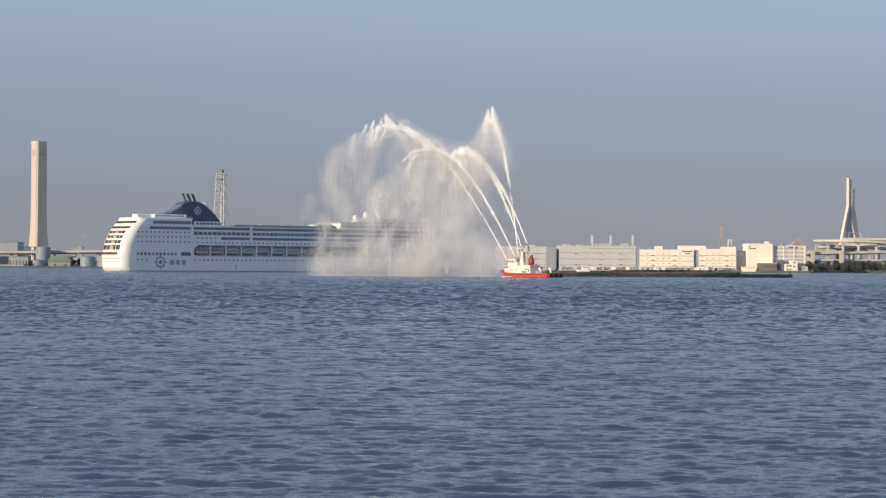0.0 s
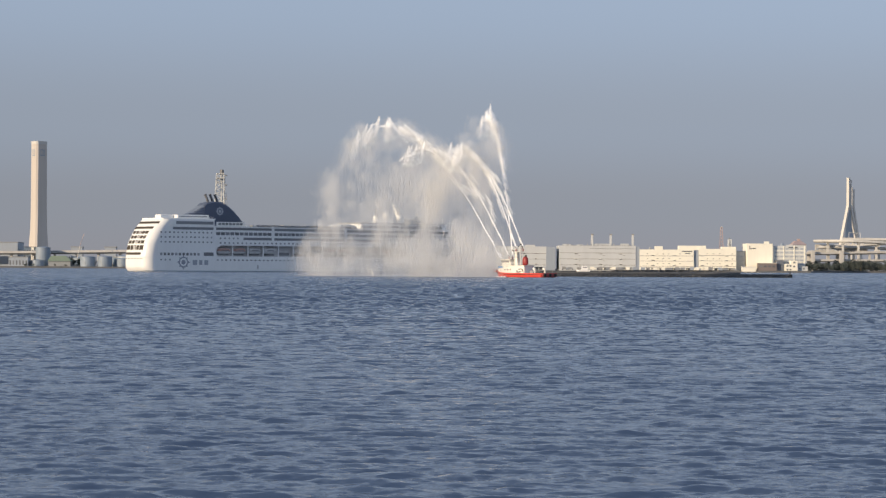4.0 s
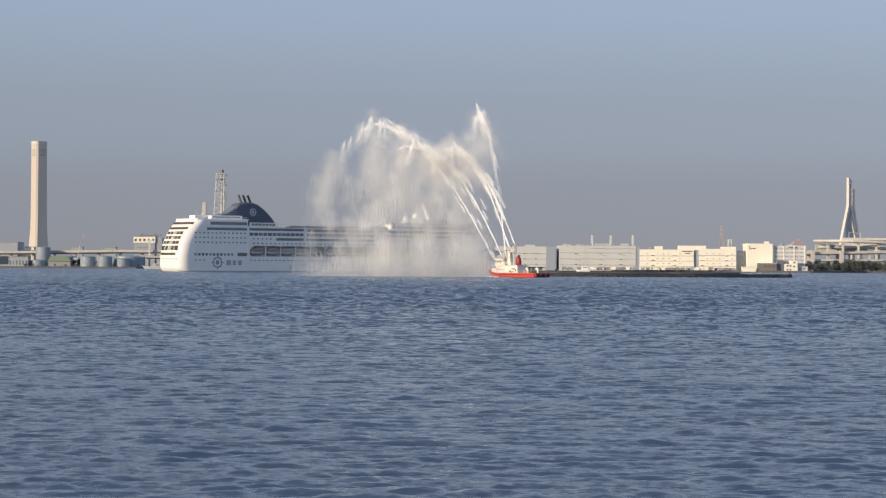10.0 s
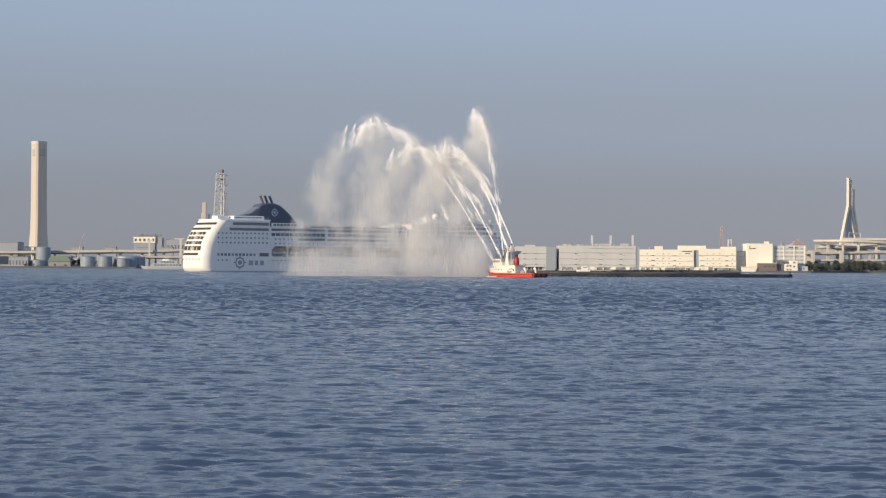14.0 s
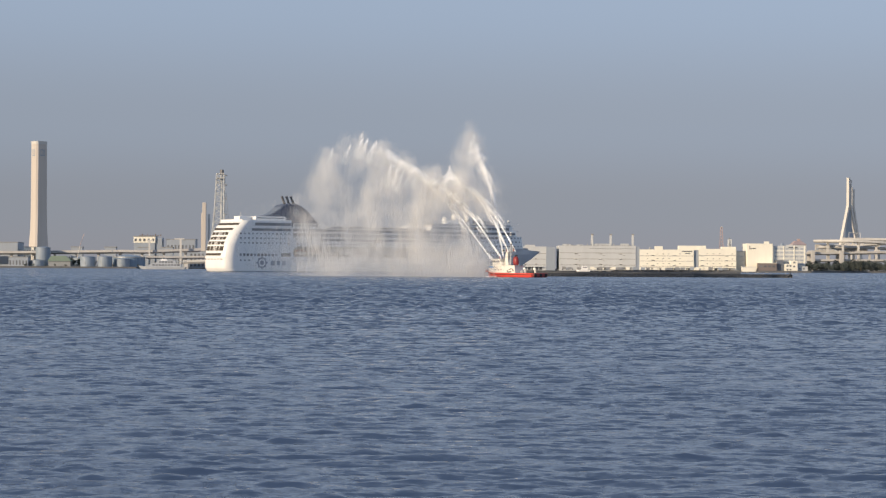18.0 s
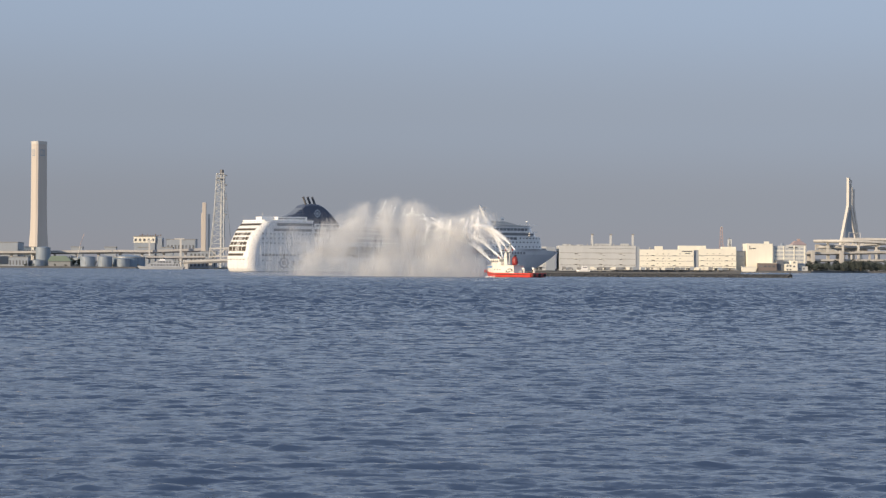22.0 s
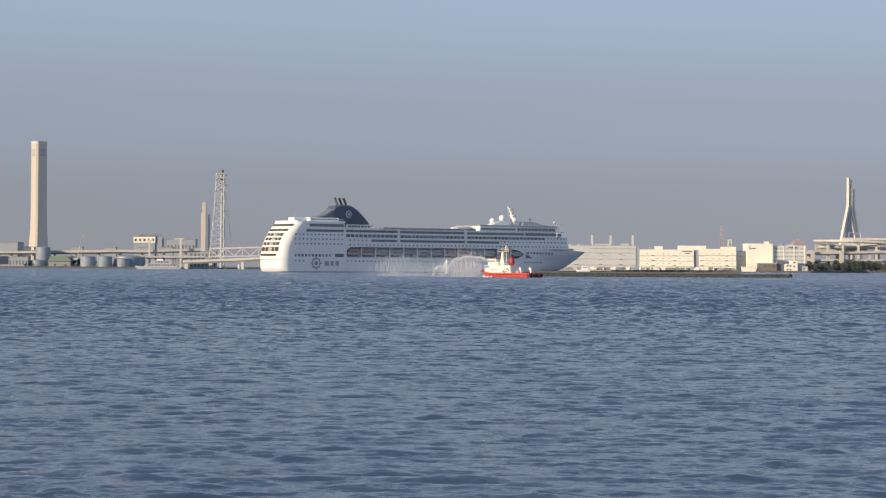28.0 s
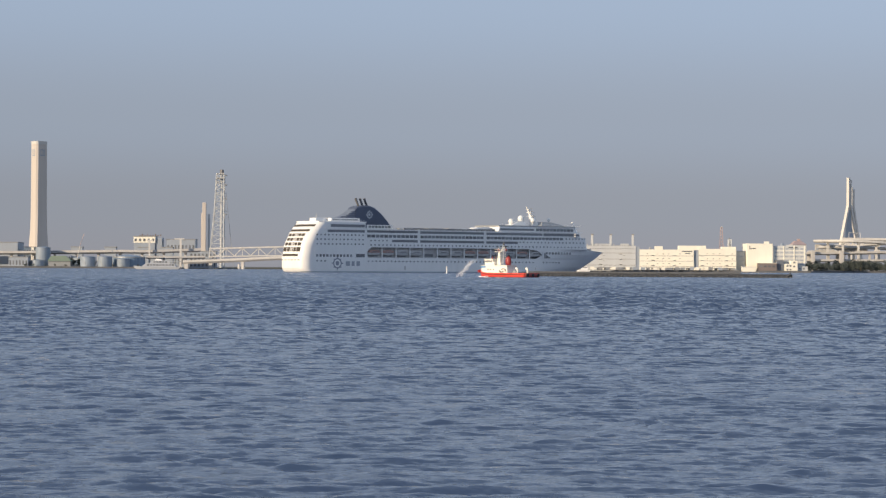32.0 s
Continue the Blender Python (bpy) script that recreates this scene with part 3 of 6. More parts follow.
    part("fairing", casing([(33.7, 33.9), *sweep, (49.7, 33.9)], [(y * 0.96, q) for y, q in sides]), STACK_FAIRING, funnel, "grey-blue louvred fairing")
    for i in range(6):
        z = 34.6 + i * 1.15
        s0 = lerp_table([(36.4, 34.6), (37.0, 38.6), (38.2, 42.6), (40.1, 45.8), (42.5, 49.0)], z)
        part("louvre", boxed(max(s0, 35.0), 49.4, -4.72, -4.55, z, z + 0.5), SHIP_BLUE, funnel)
    for k, s in enumerate((55.9, 59.5, 63.1)):
        stack = tubed((s, 0, 44.0), (s - 2.6, 0, 49.6), 0.8, 0.8, 10)
        tube(stack, (s - 2.6, 0, 49.6), (s - 2.75, 0, 49.9), 0.95, 0.95, 10)
        part("exhaust_pipe", stack, STACK_STEEL, funnel, "sooty raked exhaust pipe")
    part("funnel_emblem", compass_rose(3.3, 0.06), SHIP_LETTER_PALE, funnel, "pale compass-rose emblem", m=pose(61.4, -4.88, 38.9))

    # small deck structures
    part("stern_house", boxed(18, 27, -3.5, 3.5, 33.9, 36.2, bevel=0.25), SHIP_WHITE, ship, "white block at the stern roof")
    part("stern_mast", tubed((21, 0, 36.2), (21, 0, 39.0), 0.12, n=6), STEEL, ship)
    part("roof_house", boxed(28, 51.5, -7.5, 7.5, 33.9, 36.2, bevel=0.2), SHIP_WHITE, ship, "white deckhouse under the funnel")
    part("roof_slit", boxed(29, 50, -7.55, -7.4, 34.8, 35.5), DARK_GLASS, ship)
    part("sports_screen", boxed(56, 78, -9.4, -9.2, 29.0, 32.0), SHIP_WHITE, ship)
    for i in range(7):
        part("lido_window", boxed(57.5 + i * 2.7, 59.6 + i * 2.7, -9.48, -9.3, 30.0, 31.4), DARK_GLASS, ship)
    for s0, s1, z in ((11.8, 51, 33.9), (52, 165, 28.75), (168, 246, 33.4)):
        rail = bmesh.new()
        for zz in (0.55, 1.15):
            box(rail, s0, s1, -HALF + 0.5, -HALF + 0.56, z + zz - 0.04, z + zz + 0.04)
        for i in range(int((s1 - s0) / 2.4) + 1):
            box(rail, s0 + i * 2.4, s0 + i * 2.4 + 0.08, -HALF + 0.5, -HALF + 0.58, z, z + 1.15)
        part("railing", rail, SHIP_WHITE, ship, "white deck railing")
    part("wind_screen", boxed(84, 164, -HALF + 0.9, -HALF + 0.98, 28.75, 30.3), DARK_GLASS, ship, "tinted wind screen along the pool deck")
    rng = random.Random(3)
    for i in range(26):
        s = 84 + i * 3.1 + rng.random()
        h = 0.5 + rng.random() * 0.9
        part("deck_locker", boxed(s, s + 0.8 + rng.random(), -12 + rng.random() * 6, -5.5 + rng.random() * 2, 28.75, 28.75 + h + 0.5), SHIP_SHADE if i % 3 else STEEL, ship)
    part("pool_canopy", lathe([(4.6, 28.75), (4.6, 29.8), (3.4, 31.0), (1.4, 31.6), (0, 31.7)], 18, centre=(149, -8, 0)), SATELLITE_WHITE, ship, "white domed pool canopy")
    part("gym_canopy", loft([[(s, y, 28.75 + h * k) for y, k in ((-11, 0), (-10, 0.75), (-6, 1), (6, 1), (10, 0.75), (11, 0))] for s, h in ((139, 1.2), (144, 2.2), (158, 2.4), (164, 3.4))]), SLATE_WALL, ship, "grey canopy over the pool")

    # antennas and mast
    for s, z, r, y in ((189.5, 36.6, 2.05, 0), (198.4, 38.7, 2.35, 0), (207.6, 37.4, 2.1, -2.2), (224.3, 38.2, 1.2, 0), (247.0, 36.2, 0.95, 0)):
        dome = part("radome", lathe([(0.05, -r), (r * 0.55, -r * 0.9), (r * 0.92, -r * 0.45), (r, 0), (r * 0.92, r * 0.45), (r * 0.6, r * 0.8), (0.05, r)], 16, centre=(s, y, z)), SATELLITE_WHITE, ship, "white satellite dome", True)
        foot = 33.4 if s < 247 else 25.4
        part("dome_pedestal", tubed((s, y, foot), (s, y, z - r * 0.8), 0.55 if s < 210 else 0.25, n=8), SHIP_WHITE, dome)
    part("dome_house", loft([[(186, -4, 33.4), (202, -4, 33.4), (202, 4, 33.4), (186, 4, 33.4)], [(194, -3, 36.6), (200.5, -3, 36.6), (200.5, 3, 36.6), (194, 3, 36.6)]]), SHIP_WHITE, ship, "white house under the domes")
    mast = part("mast", loft([[(208.5, -2, 33.4), (214, -2, 33.4), (214, 2, 33.4), (208.5, 2, 33.4)], [(206.3, -0.9, 42), (208.6, -0.9, 42), (208.6, 0.9, 42), (206.3, 0.9, 42)], [(203.2, -0.3, 47.6), (204.2, -0.3, 47.6), (204.2, 0.3, 47.6), (203.2, 0.3, 47.6)]]), SHIP_WHITE, ship, "white raked mast")
    for z, w in ((40.5, 3.2), (43.0, 2.6), (45.2, 1.8)):
        part("crosstree", boxed(205.6 - (z - 43) * 0.4, 209.0 - (z - 43) * 0.4, -w, w, z, z + 0.3), SHIP_WHITE, mast)
        part("radar_bar", boxed(207.8, 208.2, -w * 0.8, w * 0.8, z + 0.7, z + 1.0), STEEL, mast)
    part("fore_house", loft([[(212, -7, 33.4), (236, -7, 33.4), (236, 7, 33.4), (212, 7, 33.4)], [(214, -5, 36.4), (222, -5, 36.4), (222, 5, 36.4), (214, 5, 36.4)]]), STEEL, ship, "grey sloping house behind the mast")
    wing = part("bridge_wing", boxed(236, 239.5, -16.2, 16.2, 25.9, 28.4, bevel=0.2), SHIP_WHITE, ship, "enclosed bridge wing")
    part("wing_glass", boxed(235.95, 239.6, -16.3, -15.0, 26.5, 27.9), DARK_GLASS, wing)
    part("foredeck_winches", boxed(252, 262, -4, 4, 16.0, 17.6, bevel=0.3), STEEL, ship)
    return ship


ship = build_ship()


# ---- fire tug; its own space: x forward, y to port, z up from the waterline; origin amidships ----
TUG_TURN = 135.0


def tug_ring(z, length_fore, half, tail):
    length_fore -= 1.5
    pts = []
    for k in range(9):
        u = k / 8
        pts.append((-tail + (0.7 * (1 - math.cos(u * math.pi / 2))), half * (0.80 + 0.2 * math.sin(u * math.pi / 2)) if k else 0.0))
    for k in range(11):
        u = k / 10
        s = 3.0 + (length_fore - 3.0) * (1 - (1 - u) ** 1.5)
        pts.append((s, half * max(0.0, 1 - ((s - 3.0) / (length_fore - 3.0)) ** 2.4)))
    sheer = lambda s: max(0.0, s / 12.6) ** 2 * 1.9 if z > 0.8 else 0.0
    ring = [(s, -w, z + sheer(s)) for s, w in pts]
    ring += [(s, w, z + sheer(s)) for s, w in pts[-2:0:-1]]
    return ring


def build_tug():
    tug = thing("fire_tug", "red-hulled harbour tug with a cream wheelhouse, spraying water jets", "tugboat", pose(31.9, 937, 0, 0, 0, TUG_TURN))
    hull = part("hull", loft([tug_ring(-1.5, 10.4, 3.6, 16.4), tug_ring(0.0, 11.3, 4.2, 16.8), tug_ring(0.6, 11.7, 4.35, 17.0), tug_ring(1.15, 12.2, 4.5, 17.2)]), TUG_RED, tug, "bright red steel hull", True)
    part("deck", loft([tug_ring(0.85, 11.7, 4.2, 16.9), tug_ring(1.0, 11.7, 4.2, 16.9)]), TUG_DECK, tug, "dull green deck")
    outer, inner = tug_ring(1.15, 12.25, 4.55, 17.25), tug_ring(1.15, 11.95, 4.3, 17.0)
    up = lambda ring, dz: [(x, y, z + dz) for x, y, z in ring]
    bulwark = loft([outer, up(outer, 0.5), up(inner, 0.5), inner], cap=False)
    part("bulwark", bulwark, TUG_RED, hull, "red bulwark")
    part("rubbing_band", loft([tug_ring(0.98, 12.3, 4.62, 17.3), tug_ring(1.14, 12.33, 4.64, 17.32)], cap=True), TUG_BLACK, hull, "black rubber fender band")
    part("transom_fender", boxed(-17.7, -17.0, -4.2, 4.2, 0.1, 1.8, bevel=0.25), TUG_RED_SHADED, hull, "stern fender in hull red darkened for shade")
    tyre = finish(lathe([(0.28, -0.16), (0.62, -0.16), (0.68, 0), (0.62, 0.16), (0.28, 0.16)], 12), TUG_BLACK)
    for i in range(3):
        share("tyre_fender", tyre, hull, pose(-17.8, -3.0 + i * 3.0, 0.9, 0, 90, 0))
    bow = bmesh.new()
    for k in range(9):
        a = radians(-60 + 15 * k)
        tube(bow, (10.3 * math.cos(a * 0.35), 2.8 * math.sin(a), 1.9), (10.5 * math.cos(a * 0.35), 2.85 * math.sin(a), 2.8), 0.24, n=6)
    part("bow_fender", bow, TUG_RED, hull, "red bow fender")
    wave = bmesh.new()
    rng = random.Random(4)
    for k in range(70):
        x, side = rng.uniform(2.0, 10.8), rng.choice((-1, 1))
        w = 4.5 * max(0.0, 1 - max(0.0, (x - 3.0) / 7.6) ** 2.4) + rng.uniform(0.0, 0.7)
        c, r = Vector((x, side * w, rng.uniform(-0.05, 0.22))), rng.uniform(0.12, 0.3)
        tube(wave, c - Vector((r, 0, 0)), c + Vector((r, 0, r * 0.3)), r, r * 0.5, 5)
    part("bow_foam", wave, SPRAY, tug, "white foam along the bow")
    part("boot_stripe", loft([tug_ring(-0.4, 11.35, 4.25, 16.85), tug_ring(0.1, 11.45, 4.3, 16.9)]), TUG_BLACK, hull)

    # deckhouse, wheelhouse and their fittings
    house = part("deckhouse", loft([[(x, y, 1.0) for x, y in ((-6.8, -3.0), (7.2, -3.0), (9.2, -1.6), (9.2, 1.6), (7.2, 3.0), (-6.8, 3.0))], [(x, y, 4.6) for x, y in ((-6.4, -2.9), (6.9, -2.9), (8.8, -1.5), (8.8, 1.5), (6.9, 2.9), (-6.4, 2.9))]]), TUG_CREAM, tug, "cream steel deckhouse")
    part("blue_band", loft([[(x, y, z) for x, y in ((5.2, -3.02), (7.15, -3.02), (9.1, -1.6), (9.1, 1.6), (7.15, 3.02), (5.2, 3.02))] for z in (3.7, 4.35)]), TUG_BLUE, house, "pale blue band")
    swirl = bmesh.new()
    for cx, cz, r, a0, a1 in ((-4.6, 2.75, 0.85, 30, 200), (-3.5, 2.55, 0.75, 200, 370)):
        for k in range(8):
            a = radians(a0 + (a1 - a0) * k / 7)
            c = Vector((cx + r * 1.3 * math.cos(a), 3.02, cz + r * 0.7 * math.sin(a)))
            box(swirl, c.x - 0.28, c.x + 0.28, 2.98, 3.06, c.z - 0.15, c.z + 0.15)
    part("side_emblem", swirl, SIGN_DARK, house, "dark curved emblem")
    for x in (0.9, 2.4, 3.9):
        part("deckhouse_port", lathe([(0.28, -0.05), (0.28, 0.05)], 12), DARK_GLASS, house, m=pose(x, 3.0, 3.0, 90, 0, 0))
    part("house_door", boxed(-3.6, -2.8, 2.97, 3.05, 1.1, 2.0), STEEL, house)
    part("upper_deck", loft([[(x, y, z) for x, y in ((-6.9, -3.3), (7.3, -3.3), (9.5, -1.8), (9.5, 1.8), (7.3, 3.3), (-6.9, 3.3))] for z in (4.6, 4.75)]), TUG_CREAM, house)
    wheel = part("wheelhouse", loft([[(x * k + 4.4, y * k, z) for x, y in ((-2.3, -2.2), (1.9, -2.2), (2.9, -1.1), (2.9, 1.1), (1.9, 2.2), (-2.3, 2.2))] for z, k in ((4.75, 1.0), (5.7, 1.0), (7.0, 1.05))]), TUG_CREAM, tug, "cream wheelhouse")
    part("wheelhouse_roof", loft([[(x + 4.4, y, z) for x, y in ((-2.8, -2.6), (2.2, -2.6), (3.4, -1.4), (3.4, 1.4), (2.2, 2.6), (-2.8, 2.6))] for z in (7.0, 7.25)]), TUG_CREAM, wheel)
    for x in (2.5, 3.6, 4.7, 5.8):
        for side in (-1, 1):
            part("window", boxed(x, x + 0.8, min(side * 2.2, side * 2.32), max(side * 2.2, side * 2.32), 5.85, 6.65), DARK_GLASS, wheel)
    for y in (-0.9, 0.05):
        part("window", boxed(7.2, 7.48, y, y + 0.85, 5.85, 6.65), DARK_GLASS, wheel)
    for x, y, w in ((2.2, 0.0, 0.9), (1.6, 1.9, 0.7)):
        part("locker", boxed(x - w, x + w * 0.4, y - 0.6, y + 0.6, 4.75, 6.1, bevel=0.08), TUG_CREAM, tug)
    rail = bmesh.new()
    for x in (-4.6, -3.2, -1.8, -0.4, 1.0, 2.4):
        tube(rail, (x, 3.2, 4.75), (x, 3.2, 5.75), 0.04, n=4)
    box(rail, -4.6, 2.4, 3.17, 3.23, 5.7, 5.78)
    box(rail, -4.6, 2.4, 3.17, 3.23, 5.25, 5.31)
    part("upper_rail", rail, TUG_CREAM, house)
    for y in (-2.9, 2.9):
        raft = part("liferaft", tubed((-3.4, y, 5.05), (-2.2, y, 5.05), 0.33, n=10), SATELLITE_WHITE, tug, "white liferaft canister")
        part("cradle", boxed(-3.2, -2.4, y - 0.3, y + 0.3, 4.75, 4.9), STEEL, raft)
    tower = part("monitor_tower", loft([[(x, y, z) for x, y in ((-0.9 + a, -0.9 + a * 0.5), (1.0 - a, -0.9 + a * 0.5), (1.0 - a, 0.9 - a * 0.5), (-0.9 + a, 0.9 - a * 0.5))] for z, a in ((4.75, 0.0), (7.4, 0.2), (10.0, 0.5))]), TUG_CREAM, tug, "cream mast tower")
    part("tower_platform", boxed(-2.6, 1.6, -1.6, 1.6, 10.0, 10.16), TUG_CREAM, tower)
    part("mid_platform", boxed(-1.9, 1.7, -1.5, 1.5, 8.0, 8.12), STEEL, tower)
    fence = bmesh.new()
    for x in (-2.5, -1.1, 0.2, 1.5):
        for y in (-1.5, 1.5):
            tube(fence, (x, y, 10.1), (x, y, 11.0), 0.04, n=4)
    for y in (-1.5, 1.5):
        box(fence, -2.5, 1.5, y - 0.03, y + 0.03, 10.95, 11.02)
    part("platform_rail", fence, TUG_CREAM, tower)
    mast = bmesh.new()
    for y in (-1.0, 1.0):
        tube(mast, (-2.6, y, 4.75), (-1.9, y * 0.35, 12.6), 0.12, n=6)
        tube(mast, (-1.4, y, 10.1), (-1.8, y * 0.35, 12.6), 0.1, n=6)
    for z in (6.0, 7.2, 8.4, 9.6, 10.8, 12.0):
        q = 1 - 0.65 * (z - 4.75) / 7.85
        tube(mast, (-2.6 + (z - 4.75) * 0.09, -q, z), (-2.55 + (z - 4.75) * 0.09, q, z + 0.9), 0.06, n=5)
        tube(mast, (-2.6 + (z - 4.75) * 0.09, q, z), (-2.55 + (z - 4.75) * 0.09, -q, z + 0.9), 0.06, n=5)
    tube(mast, (-1.9, 0, 12.4), (-1.8, 0, 14.2), 0.07, n=6)
    tube(mast, (-1.9, -1.5, 12.3), (-1.9, 1.5, 12.3), 0.06, n=5)
    part("lattice_mast", mast, TUG_CREAM, tower, "cream lattice mast")
    part("mast_head", tubed((-1.85, 0, 12.7), (-1.85, 0, 13.3), 0.32, 0.28, 8), TUG_BLACK, tower, "dark mast head light")
    for y in (-1.3, 1.3):
        part("side_light", boxed(-2.05, -1.75, y - 0.18, y + 0.18, 12.0, 12.4), TUG_BLACK, tower)
    part("radar", boxed(-0.2, 0.1, -1.1, 1.1, 11.3, 11.55), SATELLITE_WHITE, tower, "white radar scanner")
    part("radar_post", tubed((-0.05, 0, 10.1), (-0.05, 0, 11.3), 0.14, n=6), STEEL, tower)
    part("searchlight", tubed((1.1, 0.9, 10.5), (1.6, 1.0, 10.6), 0.26, 0.3, 10), TUG_BLACK, tower)
    funnel = part("funnel", loft([[(-4.4 + 1.3 * math.cos(a) * k, 1.0 * math.sin(a) * k, z) for a in [2 * math.pi * i / 16 for i in range(16)]] for z, k in ((4.75, 0.8), (5.4, 1.0), (6.4, 1.05), (7.5, 0.9), (8.2, 0.5))]), TUG_FUNNEL, tug, "dark red funnel", True)
    for y in (0.35, -0.35):
        part("exhaust_pipe", tubed((-4.4, y, 7.7), (-4.7, y, 8.8), 0.22, n=8), TUG_BLACK, funnel)
    # fire monitors: pedestal, elbow and barrel
    for x, y, z, dx, dy, dz in ((7.0, 1.0, 5.4, 0.45, 0.3, 0.9), (3.6, 0.8, 7.7, 0.4, 0.3, 0.9), (3.4, -0.8, 7.7, 0.1, 0.0, 1.0), (0.2, 0.6, 10.9, 0.25, 0.3, 0.95), (-2.6, -0.6, 10.9, 0.3, 0.3, 0.95)):
        monitor = part("fire_monitor", tubed((x, y, z - 0.6), (x, y, z + 0.4), 0.22, n=8), TUG_FUNNEL, tug, "red fire monitor")
        part("barrel", tubed((x, y, z + 0.35), (x + dx * 1.2, y + dy * 1.2, z + 0.35 + dz * 1.2), 0.16, 0.1, 8), TUG_BLACK, monitor)
    # after deck
    part("towing_winch", lathe([(0.9, -0.9), (0.9, -0.8), (0.5, -0.75), (0.5, 0.75), (0.9, 0.8), (0.9, 0.9)], 14), STEEL, tug, "grey towing winch", m=pose(-8.4, 0, 1.9, 90, 0, 0))
    for x, y in ((-11.9, 2.6), (-15.2, 0.4)):
        vent = bmesh.new()
        tube(vent, (x, y, 1.0), (x, y, 3.2), 0.36, n=10)
        tube(vent, (x, y, 3.1), (x + 0.7, y, 3.6), 0.5, 0.55, 10)
        part("cowl_vent", vent, TUG_CREAM, tug, "cream cowl ventilator")
    part("towing_bitt", tube(tubed((-13, -0.8, 1.0), (-13, -0.8, 2.3), 0.2), (-13, 0.8, 1.0), (-13, 0.8, 2.3), 0.2), TUG_BLACK, tug)
    rail = bmesh.new()
    for i in range(9):
        x = -16.0 + i * 1.45
        tube(rail, (x, 4.1, 1.0), (x, 4.1, 2.4), 0.04, n=4)
    box(rail, -16.0, -4.4, 4.07, 4.13, 2.35, 2.42)
    part("handrail", rail, STEEL, tug)
    part("stern_staff", tubed((-16.6, -2.4, 1.0), (-17.0, -2.4, 4.3), 0.05, n=5), STEEL, tug)
    return tug


tug = build_tug()
TUG_KEYS = [(0, 31.9), (1, 31.3), (2, 30.6), (3, 30.2), (3.5, 29.9), (6, 28.4), (9, 27.2), (11, 26.5), (13, 26.1), (16, 25.85), (19, 25.8), (22, 25.4), (25, 24.75), (28, 24.1), (30, 23.5), (32, 22.8)]


# ---- water jets: rigid bunches of water strands thrown from the monitors ----
def strands(count, top, tail, neck, flare, long, thick, seed, paint, head=1.0):
    """A bunch of thin strands, long in x (upwards): narrow at its head, spreading into its tail; head above 1 crowds them to the head."""
    rng = np.random.default_rng(seed)
    u = rng.random(count) ** head
    w = neck + (flare - neck) * u
    c = np.stack([top - (top + tail) * u + rng.normal(0, 0.12, count) * long, rng.normal(0, 1, count) * w, rng.normal(0, 1, count) * w], -1)
    r = rng.uniform(0.5, 1.5, count)[:, None]
    turn = rng.random(count) * math.pi
    side = np.stack([np.zeros(count), np.cos(turn), np.sin(turn)], -1) * thick * rng.uniform(0.6, 1.4, count)[:, None]
    way = np.stack([np.ones(count), rng.normal(0, 0.09, count), rng.normal(0, 0.09, count)], -1) * long * 0.5 * r
    v = np.stack([c + way, c + side * 0.5, c - way, c - side * 0.5], 1).reshape(-1, 3)
    f = np.arange(count * 4).reshape(-1, 4)
    mesh = bpy.data.meshes.new("mesh")
    mesh.from_pydata(v.tolist(), [], f.tolist())
    mesh.materials.append(paint)
    return mesh


POWER = [(-20, 1.0), (12.5, 1.0), (13.8, 0.975), (16, 0.845), (17.2, 0.775), (18.4, 0.70), (19.7, 0.605), (21, 0.52), (22.2, 0.455), (23.4, 0.385), (25, 0.28), (26.2, 0.21), (27.5, 0.18), (30, 0.142), (33, 0.105)]
JETS = [  # nozzle in the tug's space, throw (right, away, up), bunches in the core, stem, plume and veil, oldest strip, last throw, how fast it fails
    ((7.4, 1.1, 6.3), (-25.5, 5.5, 48.8), 64, 140, 80, 172, 4.8, 26.4, 1.0),
    ((3.8, 1.0, 8.5), (-18.0, 4.0, 39.3), 56, 100, 46, 105, 4.0, 26.0, 1.05),
    ((0.4, 0.8, 12.2), (-11.5, 3.0, 35.3), 56, 100, 46, 85, 3.6, 25.7, 1.1),
    ((3.4, -0.8, 8.6), (-5.2, 2.0, 46.6), 60, 110, 66, 75, 4.2, 25.6, 1.3),
    ((-2.3, -0.4, 12.2), (-13.0, 3.5, 34.7), 56, 90, 30, 50, 3.4, 25.4, 1.1),
]
ACROSS = [(0.0, 0.1), (0.14, 0.27), (0.2, 0.44), (0.3, 0.62), (0.41, 0.74), (0.6, 0.78), (0.75, 0.82), (0.9, 0.92), (1.0, 1.0)]
PERIOD = {"dribble": 2.4, "core": 2.2, "stem": 4.6, "plume": 6.6, "veil": 12.0, "mist": 5.0}
DRAG, WIND = 0.010, Vector((-0.9, 1.3, 0))
BLINK = 1.0 / FPS


def flight(start, throw, strip_age, strip_drag, drift):
    """Places and speeds of a bunch from the nozzle to the water; once stripped from the stem it slows and falls."""
    p, v, out, t = Vector(start), Vector(throw), [], 0.0
    dt = 0.06
    out.append((0.0, p.copy(), v.copy()))
    step = 0
    while p.z > -6.0 and t < 15:
        k = DRAG if t < strip_age else DRAG + (strip_drag - DRAG) * min(1.0, (t - strip_age) / 0.8)
        rel = v - WIND - drift
        v = v + (Vector((0, 0, -9.81)) - rel * (k * rel.length)) * dt
        p = p + v * dt
        t += dt
        step += 1
        if step in (1, 2, 4) or step % 7 == 0:
            out.append((t, p.copy(), v.copy()))
    out.append((t, p.copy(), v.copy()))
    return out


def tug_place(local, t):
    x = lerp_table(TUG_KEYS, max(0.0, min(32.0, t)))
    return pose(x, 937, 0, 0, 0, TUG_TURN) @ Vector(local)


